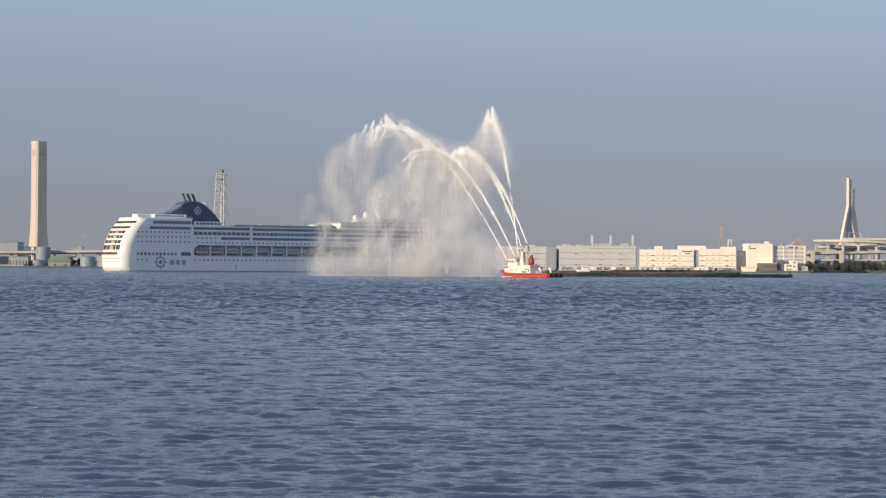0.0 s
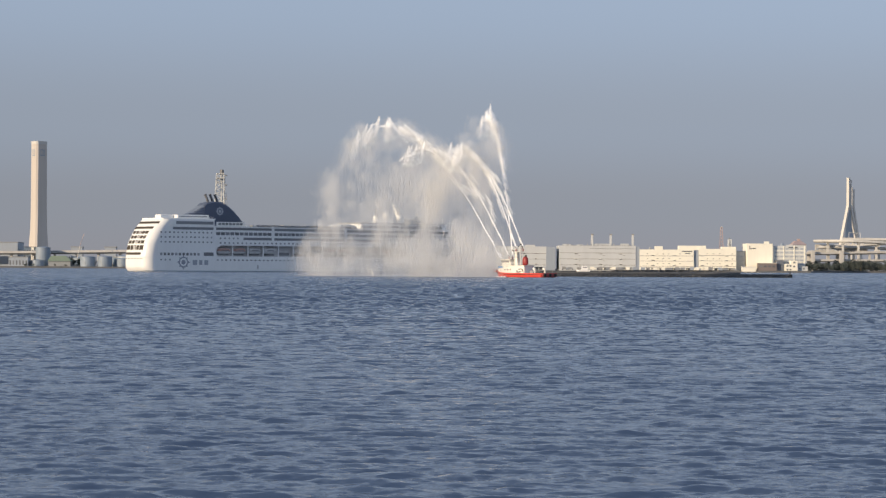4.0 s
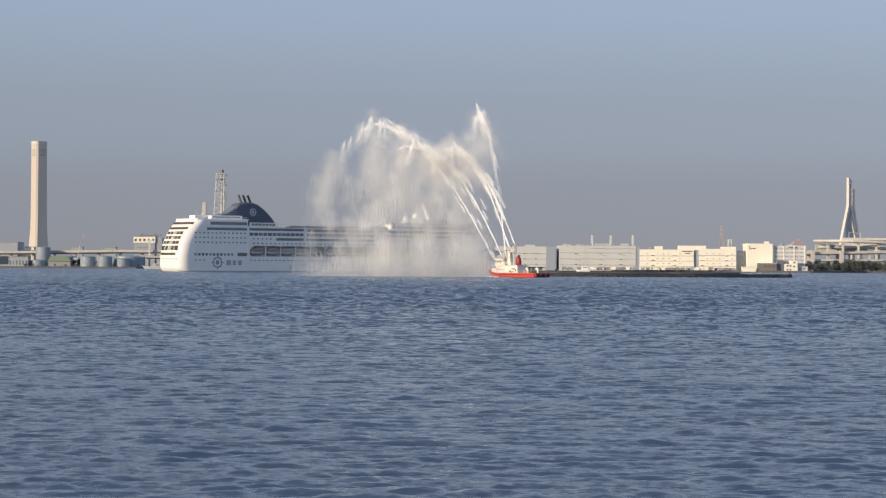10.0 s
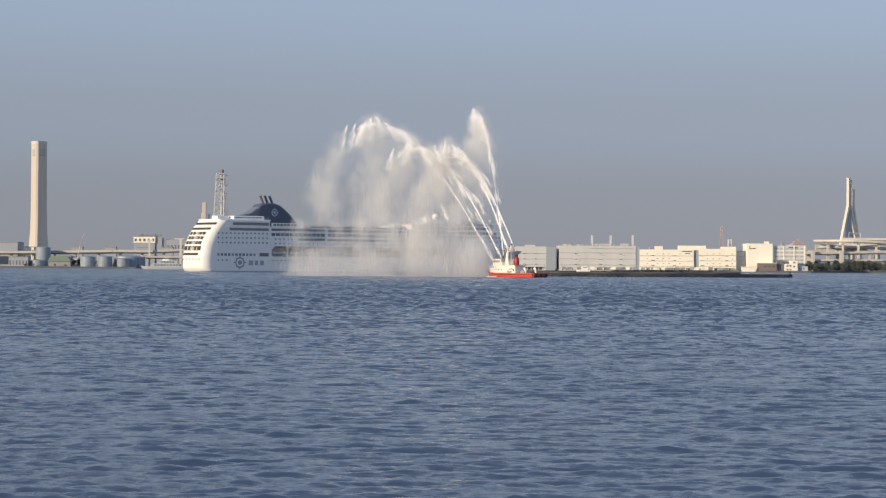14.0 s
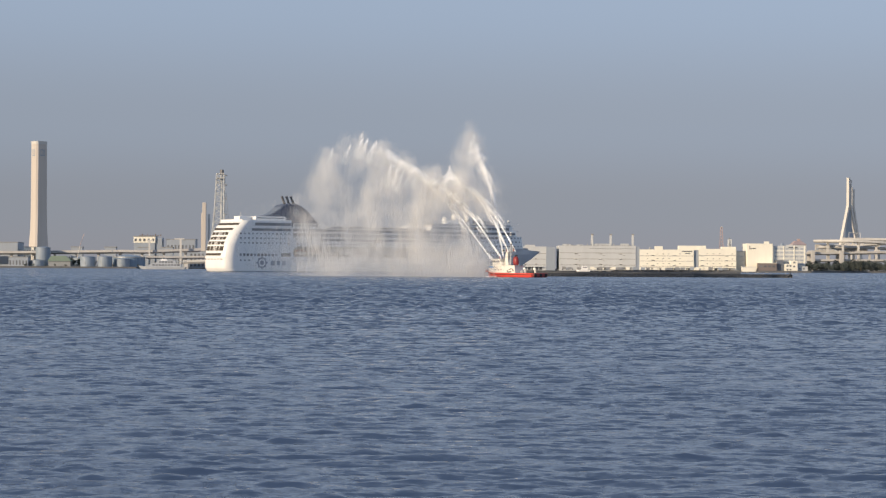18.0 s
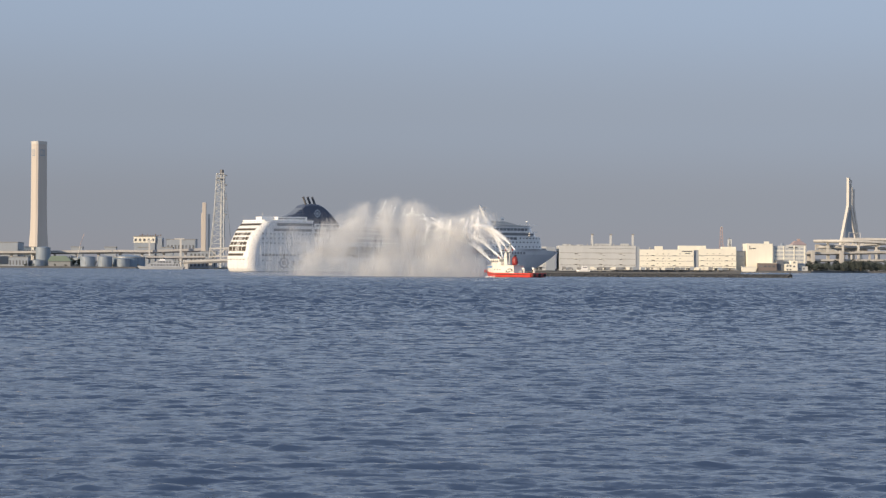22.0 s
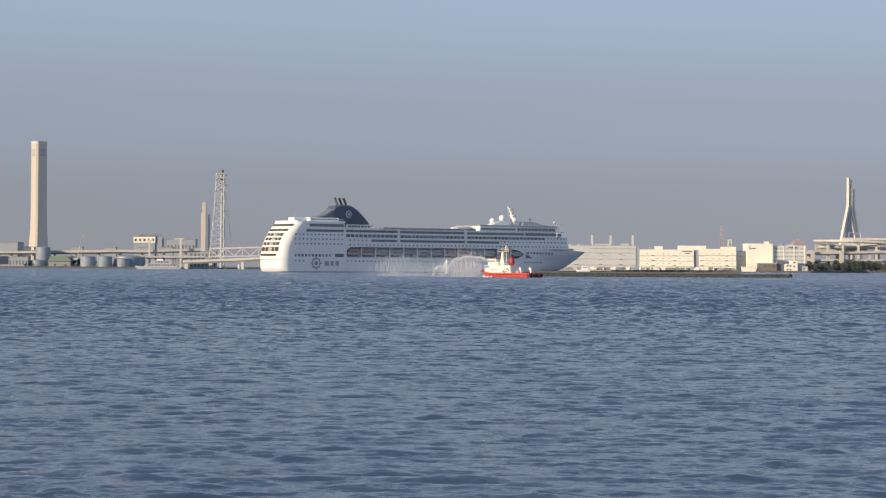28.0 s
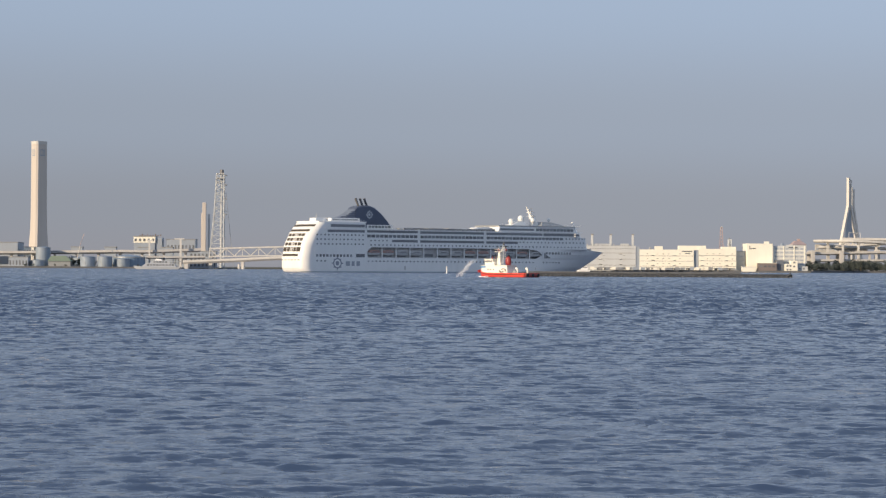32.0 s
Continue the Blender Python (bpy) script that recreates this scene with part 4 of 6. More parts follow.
def along(p, v, upright=6.0):
    """A bunch at p, head up, leaning with its way; upright where the way turns over."""
    s = math.tanh(v.z / 5)
    lean = 0.35 if v.z < 0 else 1.0
    side = Vector((v.x, v.y, 0)) * (s if v.z > 0 else lean * s)
    q = Vector((side.x, side.y, math.hypot(v.z, upright))).to_track_quat("X", "Y")
    return Matrix.Translation(p) @ q.to_matrix().to_4x4()


def onward(p, v):
    """A bunch at p that points the way it flies."""
    return Matrix.Translation(p) @ v.to_track_quat("X", "Y").to_matrix().to_4x4()


def spray_rows(rng, nozzle, throw, phase, sort, oldest, last_throw, fail):
    """Rows for one bunch: thrown again and again; between throws it lies deep under the water."""
    rows = []
    period = PERIOD[sort]
    te = phase - 2 * period if sort != "dribble" else phase + 25.9
    if sort == "dribble":
        rest = along(tug_place((4.0, 0, -12.0), 25.0), Vector((0, 0, 1)))
        rows += [(0.0, rest), (25.5, rest)]
    loose = {"dribble": 1.6, "core": 0.15, "stem": 0.55, "plume": 1.0, "veil": 1.3}[sort]
    while te < last_throw:
        f = lerp_table(POWER, te) ** fail
        pulse = 0.006 * math.sin(te * 1.3 + nozzle[0]) + 0.013 * math.sin(te * 9.1 + nozzle[1]) * math.sin(te * 2.3 + nozzle[2])
        pulse += rng.gauss(0, 0.020) * loose
        across = lerp_table(ACROSS, f)
        up = math.sqrt((math.exp(f * f * 1.224) - 1) / 2.4)  # the air slows a fast jet more than a slow one
        v0 = Vector((throw[0] * across, throw[1] * across, throw[2] * up)) * (1 + pulse)
        v0 += Vector((rng.gauss(0, 0.34), rng.gauss(0, 0.9), 0)) * loose * (0.4 + 0.6 * f)
        start = tug_place(nozzle, te)
        share_thrown = {"stem": 0.3 + 0.7 * f, "plume": 0.25 + 0.75 * f, "veil": min(1.0, 0.04 + 1.0 * f ** 1.1)}
        if rng.random() > share_thrown.get(sort, 1.0) or sort == "veil" and te > 25.6:
            te += period
            continue
        rise = 0.10 + 0.90 * f
        if sort in ("core", "dribble"):
            first, age, drag, end = 0.0, 9.0, 0.1, 1.9 * rise if sort == "core" else 2.2
        elif sort == "stem":
            first, age, drag = rng.uniform(0.2, 0.7) * rise, 9.0, 0.1
            end = first + rng.uniform(1.9, 3.2) * rise
        elif sort == "plume":
            age, drag = rng.uniform(0.50, 0.80) * oldest * rise, rng.uniform(0.06, 0.12)
            first, end = rng.uniform(1.2, 1.9) * rise, age + rng.uniform(0.4, 1.4)
        else:
            age, drag = oldest * rise * (0.15 + 0.85 * rng.random() ** 1.7), rng.uniform(0.045, 0.13) * max(0.3, f)
            first, end = age + 0.25, min(period - 0.4, age + 0.9 + 5.6 * f ** 2)
        drift = Vector((rng.gauss(-0.1, 0.5), rng.gauss(0.3, 1.6), 0)) if sort == "veil" else Vector((0, 0, 0))
        path = flight(start, v0, age, drag, drift)
        path = [q for q in path if first <= q[0] < end] or path[-2:]
        begin, last = path[0], path[-1]
        aim = onward if sort in ("core", "stem", "dribble") else along
        rows.append((round((te + begin[0]) * FPS) / FPS - BLINK, aim(Vector((begin[1].x, begin[1].y, -16.0)), begin[2])))
        for dt, p, v in path:
            rows.append((te + dt, aim(p, v)))
        rows.append((round((te + last[0]) * FPS) / FPS + BLINK, aim(Vector((last[1].x, last[1].y, -16.0)), last[2])))
        te += period
    rows = [(round(t * FPS) / FPS + 0.002, m) for t, m in rows]
    rows.append((max(33.0, rows[-1][0] + 0.1), rows[-1][1]))
    return rows


def clip_rows(rows):
    """Keep rows from 0 to 32 s, with one made at each end."""
    def at(t):
        for (ta, a), (tb, b) in zip(rows, rows[1:]):
            if ta <= t <= tb:
                if tb - ta < 1.5 * BLINK:
                    return a if a.translation.z < b.translation.z else b
                return a.lerp(b, (t - ta) / max(1e-6, tb - ta))
        return rows[-1][1]
    kept = [(t, m) for t, m in rows if 0.05 < t < 31.95]
    out, last = [(0.0, at(0.0))], 1
    for t, m in kept:
        if frame(t) > last:
            out.append((t, m))
            last = frame(t)
    return out + [(32.0, at(32.0))]


def build_jets():
    made = []
    shapes = {
        "core": [strands(130, 1.7, 1.9, 0.07, 0.10, 1.3, 0.085, 71 + i, SPRAY) for i in range(4)],
        "dribble": [strands(60, 0.7, 1.0, 0.14, 0.50, 0.9, 0.026, 51 + i, PLUME) for i in range(4)],
        "stem": [strands(200, 1.5, 2.2, 0.14, 0.42, 2.0, 0.036, 11 + i, PLUME, 1.2) for i in range(6)],
        "plume": [strands(400, 2.0, 5.6, 0.16, 1.15, 2.4, 0.030, 21 + i, PLUME, 1.5) for i in range(6)],
        "veil": [strands(1700, 5.0, 6.5, 1.3, 3.0, 3.4, 0.022, 31 + i, MIST, 1.0) for i in range(10)],
    }
    rng = random.Random(9)
    for nozzle, throw, cores, stems, plumes, veils, oldest, last_throw, fail in JETS:
        jet = thing("water_jet", "white arching jet of water breaking into falling spray", "water jet", group="water jets of the tug")
        for sort, count in (("core", cores), ("stem", stems), ("plume", plumes), ("veil", veils), ("dribble", 70 if cores == 64 else 0)):
            for i in range(count):
                ob = share(sort, shapes[sort][i % len(shapes[sort])], jet, Matrix())
                tagged(ob, kind="stuff")
                phase = PERIOD[sort] * (i + 0.6 * rng.random()) / count
                made.append((ob, clip_rows(spray_rows(rng, nozzle, throw, phase, sort, oldest, 31.2 if sort == "dribble" else last_throw, fail))))
    # fine mist that the falling spray leaves hanging over the water
    cloud = thing("spray_mist", "pale mist hanging where the falling spray hits the water", "mist", kind="stuff")
    puffs = [strands(1000, 5.5, 5.5, 4.0, 4.6, 2.8, 0.030, 91 + i, HAZE) for i in range(8)]
    for i in range(190):
        ob = share("mist", puffs[i % 8], cloud, Matrix())
        tagged(ob, kind="stuff")
        rows, te = [], PERIOD["mist"] * i / 190 - 15.0
        while te < 25.5:
            f = lerp_table(POWER, te + 0.5)
            reach = rng.random() ** 2.0
            p = tug_place((4.0, 0.5, 0), te) + Vector((-6 - reach * 76 * (0.35 + 0.65 * f), rng.uniform(-10, 30), 0))
            top = rng.uniform(1.0, 17.0) * (0.2 + 0.8 * f) * (1 - 0.45 * reach)
            away = Vector((rng.gauss(-5, 3), rng.gauss(2, 2), 0))
            if rng.random() < 0.2 + f:
                for dt, z in ((0.0, -16.0), (0.5, -11.0), (1.7, top), (3.2, top * 0.8), (4.4, -11.0), (4.8, -16.0)):
                    rows.append((te + dt, along(p + away * (dt / 5) + Vector((0, 0, z)), Vector((0, 0, 1)))))
            te += PERIOD["mist"]
        if rows:
            rows.append((34.0, rows[-1][1]))
            made.append((ob, clip_rows(rows)))
    # thin haze that drifts off the failing jets, across the ship
    drift = thing("drifting_haze", "faint haze of droplets drifting off the falling spray", "mist", kind="stuff")
    thin = [strands(1300, 12.0, 12.0, 9.0, 9.0, 3.2, 0.026, 131 + i, HAZE) for i in range(5)]
    for i in range(64):
        ob = share("haze", thin[i % 5], drift, Matrix())
        tagged(ob, kind="stuff")
        te = 13.5 + 8.5 * i / 64
        p = tug_place((4.0, 0.5, 0), te) + Vector((-22 - rng.random() * 62, rng.uniform(5, 60), 0))
        top = rng.uniform(2.0, 22.0) * (1.25 - i / 80)
        still = along(p + Vector((0, 0, -40)), Vector((0, 0, 1)))
        rows = [(-1.0, still), (te, still)]
        for dt, z in ((0.8, -24.0), (2.4, top), (4.6, top * 0.8), (6.6, -24.0), (7.0, -40.0)):
            rows.append((te + dt, along(p + Vector((-2.2 * dt, 1.0 * dt, z)), Vector((0, 0, 1)))))
        rows.append((34.0, rows[-1][1]))
        made.append((ob, clip_rows(rows)))
    return made


jets = build_jets()


# ---- land, quays and breakwater ----
def build_land():
    shore = [(-2550, 2560), (-330, 2540), (-295, 2700), (-120, 2760), (40, 2470), (380, 2440), (440, 2540), (2550, 2560), (2550, 4960), (-2550, 4960)]
    tagged(part("ground", loft([[(x, y, z) for x, y in shore] for z in (-4.0, 1.3)]), GROUND), "dull flat harbour land behind the quays", "ground", kind="structure")
    quay = [(-2550, 2556), (-330, 2536), (-330, 2540), (-2550, 2560)]
    tagged(part("quay_wall", loft([[(x, y, z) for x, y in quay] for z in (-3.0, 1.9)]), QUAY), "dark concrete quay wall along the shore", "quay", kind="structure")
    quay = [(40, 2464), (380, 2434), (440, 2534), (2550, 2553), (2550, 2560), (440, 2540), (380, 2440), (40, 2470)]
    tagged(part("quay_wall", loft([[(x, y, z) for x, y in quay] for z in (-3.0, 2.0)]), QUAY), "dark concrete quay wall along the shore", "quay", kind="structure")


build_land()


def build_breakwater():
    wall = thing("breakwater", "low dark stone breakwater lying across the harbour water", "breakwater", pose(0, 0, 0), kind="structure")
    part("core", loft([[(x, 1045 + w * y, z) for x, y in ((36, -1), (151, -1), (155, 0), (151, 1), (36, 1), (33, 0))] for z, w in ((-2.5, 7.0), (0.4, 4.2), (1.5, 2.6))]), STONE, wall, "rubble core")
    part("cap_wall", boxed(37, 132, 1044.4, 1046.6, 1.4, 2.25, bevel=0.1), QUAY, wall, "worn concrete cap")
    rng = random.Random(2)
    stones = []
    for k in range(5):
        bm = bmesh.new()
        bmesh.ops.create_icosphere(bm, subdivisions=1, radius=0.8)
        for v in bm.verts:
            v.co *= 0.75 + 0.5 * rng.random()
            v.co.z *= 0.55
        stones.append(finish(bm, STONE))
    for i in range(280):
        x = 35 + 119 * i / 280 + rng.uniform(-0.5, 0.5)
        d = rng.random()
        share("stone", rng.choice(stones), wall, pose(x, 1040.6 + 2.6 * d, 0.15 + 1.15 * d, rng.uniform(-15, 15), 0, rng.uniform(0, 360)))
    light = thing("beacon", "dark beacon post on the breakwater end", "beacon", pose(154.0, 1045, 0.9))
    part("post", tubed((0, 0, -0.5), (0, 0, 1.2), 0.35, 0.25, 8), SIGN_DARK, light)
    part("lantern", tubed((0, 0, 1.2), (0, 0, 1.7), 0.4, 0.3, 8), SIGN_DARK, light)
    post = thing("channel_marker", "white channel marker post standing in the water", "marker", pose(2.4, 1400, 0))
    part("post", tubed((0, 0, -3), (0, 0, 3.2), 0.45, 0.4, 10), SATELLITE_WHITE, post)
    part("lantern", tubed((0, 0, 3.2), (0, 0, 4.2), 0.5, 0.25, 10), CONCRETE, post)
    return wall


build_breakwater()


# ---- buildings ----
def panel_block(parent, x0, x1, y0, y1, z1, wall, floors=4, joint=9.0, slats=True):
    """A warehouse block: walls, floor ledges, panel joints, a parapet rim and a roof."""
    body = part("wall", boxed(x0, x1, y0, y1, 0.8, z1), wall, parent)
    part("roof", boxed(x0 + 0.6, x1 - 0.6, y0 + 0.6, y1 - 0.6, z1, z1 + 0.15), ROOF_GREY, parent)
    rim = bmesh.new()
    box(rim, x0 - 0.1, x1 + 0.1, y0 - 0.1, y0 + 0.5, z1, z1 + 0.9)
    box(rim, x0 - 0.1, x1 + 0.1, y1 - 0.5, y1 + 0.1, z1, z1 + 0.9)
    box(rim, x0 - 0.1, x0 + 0.5, y0 + 0.5, y1 - 0.5, z1, z1 + 0.9)
    box(rim, x1 - 0.5, x1 + 0.1, y0 + 0.5, y1 - 0.5, z1, z1 + 0.9)
    part("parapet", rim, wall, parent)
    if slats:
        for i in range(1, floors):
            z = 0.8 + (z1 - 0.8) * i / floors
            part("floor_ledge", boxed(x0 - 0.12, x1 + 0.12, y0 - 0.16, y0 + 0.05, z - 0.14, z + 0.14), wall, body)
            part("shadow_joint", boxed(x0 + 0.3, x1 - 0.3, y0 - 0.04, y0 + 0.05, z - 0.5, z - 0.16), BROWN_WALL, body)
        n = max(1, round((x1 - x0) / joint))
        for i in range(1, n):
            x = x0 + (x1 - x0) * i / n
            part("joint_cover", boxed(x - 0.12, x + 0.12, y0 - 0.1, y0 + 0.05, 1.2, z1 - 0.2), wall, body)
    return body


def vents(parent, xs, y, zs, w=2.6, h=0.8):
    for x in xs:
        for z in zs:
            v = part("louvre", boxed(x, x + w, y - 0.22, y + 0.1, z, z + h), SIGN_DARK, parent, "dark louvre opening")
            part("hood", boxed(x - 0.3, x + w + 0.3, y - 0.7, y + 0.05, z + h, z + h + 0.2), CREAM_WALL, v)


def dock_row(parent, x0, x1, y, n, z=4.0):
    for i in range(n):
        a = x0 + (x1 - x0) * i / n
        part("dock_door", boxed(a + 0.5, a + (x1 - x0) / n - 0.5, y - 0.18, y + 0.1, 1.4, z), SIGN_DARK, parent, "dark loading door")
    part("dock_canopy", boxed(x0 - 0.5, x1 + 0.5, y - 2.6, y, z + 0.3, z + 0.6), ROOF_GREY, parent)


def build_right_bank():
    y = 2452
    a = thing("warehouse", "pale grey windowless warehouse with roof stacks on the far quay", "warehouse", pose(0, 0, 0), "warehouses on the quay")
    w = panel_block(a, 121, 200.6, y, y + 60, 26.0, GREY_WALL, 4, 8.0)
    vents(w, (137.0, 162.5, 183.5), y, (7.0, 12.4, 18.0), 3.0)
    vents(w, (141.4, 166.9, 187.9), y, (5.6, 11.0, 16.6), 1.2, 0.5)
    # Faces the sun, so the side's shade is put into its blue-grey.
    part("return_wall", boxed(200.6, 204.5, y + 0.6, y + 60, 0.8, 26.2), SLATE_WALL, a, "return wall with side shade painted blue-grey")
    for x in (155.8, 175.2, 198.2):
        stack = part("roof_stack", boxed(x - 1.15, x + 1.15, y + 8, y + 10.3, 26, 38.2, bevel=0.2), GREY_WALL, a, "square roof stack")
        part("cap", boxed(x - 1.3, x + 1.3, y + 7.85, y + 10.45, 38.2, 39.4), ROOF_GREY, stack)
    for x0, x1, h in ((158.2, 174.9, 29.0), (185.6, 193.6, 29.2), (125, 133, 28.4), (140, 146, 28.0)):
        part("plant_room", boxed(x0, x1, y + 5, y + 16, 26, h), GREY_WALL, a)
    rng = random.Random(5)
    for i in range(16):
        x = 124 + i * 4.6
        part("roof_unit", boxed(x, x + 1.2 + rng.random() * 1.4, y + 1.2, y + 3, 26.1, 27.0 + rng.random()), STEEL, a)
    for i in range(18):
        part("air_vent", boxed(153 + i * 2.6, 153.9 + i * 2.6, y - 0.12, y + 0.1, 23.4, 24.3), SIGN_DARK, w)
    for i in range(14):
        x = 150 + i * 3.5 + rng.random() * 2
        part("roof_fan", tubed((x, y + 2.5, 26.1), (x, y + 2.5, 27.6 + rng.random() * 1.4), 0.5, 0.6, 8), STEEL, a)
    dock_row(w, 160, 176, y, 5)
    dock_row(w, 181, 196, y, 4)

    z0 = thing("warehouse", "pale grey warehouse with its end wall painted as shaded, on the far quay", "warehouse", pose(0, 0, 0), "warehouses on the quay")
    w = panel_block(z0, 56, 107.5, y + 4, y + 60, 24.8, GREY_WALL, 4, 7.0)
    vents(w, (84, 96), y + 4, (7.0, 12.4, 18.0), 2.4)
    # The end wall's shade is put into its blue-grey.
    part("return_wall", boxed(107.5, 116.8, y + 3, y + 60, 0.8, 25.2), SLATE_WALL, z0, "end wall with side shade painted blue-grey")
    part("plant_room", boxed(86, 96, y + 10, y + 20, 24.8, 27.4), GREY_WALL, z0)
    dock_row(w, 76, 104, y + 4, 7)

    b = thing("warehouse", "cream multi-storey warehouse lit by low sun on the quay", "warehouse", pose(0, 0, 0), "warehouses on the quay")
    w = panel_block(b, 204.6, 261.0, y, y + 50, 22.4, CREAM_WALL, 4, 14.0)
    part("penthouse", boxed(246.3, 274.0, y + 3, y + 22, 22.4, 27.5), CREAM_WALL, b)
    part("penthouse", boxed(221, 229, y + 3, y + 12, 22.4, 26.8), CREAM_WALL, b)
    vents(w, (217.0, 239.5), y, (6.6, 11.6, 16.6), 3.2, 0.7)
    vents(w, (212.0, 222.4, 228.5, 234.6, 246.0), y, (8.4, 13.6, 18.6), 1.3, 0.5)
    # Shade of the gap is put into this blue-grey front.
    part("shade_wall", boxed(261.0, 266.0, y + 2, y + 50, 0.8, 23.0), SLATE_WALL, b, "wall painted blue-grey as the shaded gap between blocks")
    sign = bmesh.new()
    for i in range(7):
        box(sign, 249 + i * 1.5, 250.1 + i * 1.5, y - 0.2, y + 0.05, 21.0, 22.1)
    box(sign, 252, 257.5, y - 0.2, y + 0.05, 18.8, 19.6)
    part("wall_sign", sign, SIGN_DARK, w, "dark unreadable lettering as bars")
    dock_row(w, 211, 232, y, 6)
    dock_row(w, 236, 258, y, 6)
    part("roof_tank", lathe([(1.2, 0), (1.2, 2.6), (0.8, 3.1)], 10, centre=(216, y + 6, 22.5)), STEEL, b)

    c = thing("warehouse", "cream warehouse with exhaust louvres lit by low sun", "warehouse", pose(0, 0, 0), "warehouses on the quay")
    w = panel_block(c, 266.2, 305.2, y + 1, y + 50, 23.4, CREAM_WALL, 4, 13.0)
    vents(w, (268.5, 294.0), y + 1, (6.6, 11.6, 16.6), 3.0, 0.7)
    vents(w, (274.5, 281.0, 287.4, 300.5), y + 1, (8.6, 13.8, 19.0), 1.3, 0.5)
    part("penthouse", boxed(291, 305.2, y + 2, y + 20, 23.4, 26.6), CREAM_WALL, c)
    # Side shade painted in here as well.
    part("return_wall", boxed(305.2, 315.6, y + 10, y + 50, 0.8, 22.5), SLATE_WALL, c, "return wall with side shade painted blue-grey")
    dock_row(w, 271, 301, y + 1, 8)

    d = thing("office_block", "tall cream office block with grey windowed wing", "office building", pose(0, 0, 0))
    w = panel_block(d, 316.4, 342.8, y - 2, y + 40, 29.2, CREAM_WALL, 5, 14, False)
    sign = bmesh.new()
    for x0, x1, za, zb in ((318.6, 319.3, 24.2, 27.4), (319.6, 321.2, 24.2, 25.1), (321.8, 325.2, 24.4, 25.4)):
        box(sign, x0, x1, y - 2.2, y - 1.95, za, zb)
    part("wall_sign", sign, SIGN_DARK, w, "dark sign as plain bars")
    wing = part("wing", boxed(342.8, 377.2, y + 2, y + 40, 0.8, 28.0), GREY_WALL, d, "pale grey windowed wing")
    for r in range(5):
        for k in range(6):
            part("window", boxed(346 + k * 5.2, 349.4 + k * 5.2, y + 1.85, y + 2.1, 8.2 + r * 4.0, 9.3 + r * 4.0), SLATE_WALL, wing)
        part("floor_ledge", boxed(342.9, 377.3, y + 1.7, y + 2.05, 6.9 + r * 4.0, 7.3 + r * 4.0), CREAM_WALL, wing)
    for k in range(4):
        part("pilaster", boxed(343.6 + k * 10.8, 344.6 + k * 10.8, y + 1.4, y + 2.05, 0.8, 28.0), CREAM_WALL, wing)
    sign = bmesh.new()
    for i in range(6):
        box(sign, 360 + i * 1.6, 361.2 + i * 1.6, y + 1.8, y + 2.05, 25.6, 26.8)
    part("wall_sign", sign, SIGN_DARK, wing, "dark unreadable lettering as bars")
    part("stair_tower", boxed(336, 340, y + 6, y + 14, 29.2, 32.4), CREAM_WALL, d)
    for x, r in ((343.6, 1.5), (354.5, 1.7)):
        part("roof_tank", lathe([(r, 0), (r, 1.8), (r * 0.7, 2.6)], 12, centre=(x, y + 12, 28.0)), TANK_WHITE, d)

    low = thing("brown_shed", "low brown quay shed in front of the office block", "shed", pose(0, 0, 0))
    w = part("wall", boxed(326.4, 345.6, y - 12, y - 3, 0.8, 9.6), BROWN_WALL, low)
    part("roof", boxed(325.9, 346.1, y - 12.5, y - 2.6, 9.6, 10.1), CREAM_WALL, low)
    for i in range(4):
        part("window", boxed(328 + i * 4.4, 331 + i * 4.4, y - 12.15, y - 11.9, 5.4, 7.4), DARK_GLASS, w)
    annex = thing("slate_annex", "dark blue-grey annex beside the brown shed", "shed", pose(0, 0, 0))
    part("wall", boxed(345.8, 353.6, y - 8, y - 1, 0.8, 12.8), ANNEX_BLUE, annex)
    part("roof", boxed(345.6, 353.8, y - 8.2, y - 0.8, 12.8, 13.2), ROOF_GREY, annex)
    e = thing("quay_office", "small cream office with dark windows on the quay", "office building", pose(0, 0, 0))
    w = part("wall", boxed(354.2, 366.9, y - 14, y - 4, 0.8, 9.0), CREAM_WALL, e)
    part("upper_storey", boxed(360.0, 366.9, y - 13.6, y - 4, 9.0, 12.6), CREAM_WALL, e)
    part("wing", boxed(366.9, 378.0, y - 10, y - 4, 0.8, 6.6), GREY_WALL, e)
    for i, (x, z) in enumerate(((355.6, 6.2), (358.6, 6.2), (362.4, 9.8), (355.6, 2.4), (358.6, 2.4), (362.4, 5.6), (369, 3.4), (373, 3.4))):
        yy = y - 14 if x < 367 else y - 10
        part("window", boxed(x, x + 1.9, yy - 0.12, yy + 0.1, z, z + 1.6), DARK_GLASS, w)
    shed = thing("low_shed", "low cream gatehouse under the office block", "shed", pose(0, 0, 0))
    part("wall", boxed(309.5, 324.0, y - 14, y - 7, 0.8, 5.4), CREAM_WALL, shed)
    part("roof", boxed(309.2, 324.3, y - 14.3, y - 6.8, 5.4, 5.8), GREY_WALL, shed)

    red = thing("red_roof_block", "far building with a reddish hipped roof", "building", pose(0, 0, 0))
    part("wall", boxed(389, 407, 2640, 2670, 0.8, 31.0), GREY_WALL, red)
    part("roof", loft([[(392, 2639, 31.0), (407.5, 2639, 31.0), (407.5, 2671, 31.0), (392, 2671, 31.0)], [(396, 2650, 35.6), (403, 2650, 35.6), (403, 2660, 35.6), (396, 2660, 35.6)]]), RED_LATTICE, red, "faded red roof")
    part("roof_house", boxed(399, 402, 2652, 2658, 35.6, 37.8), RED_LATTICE, red)
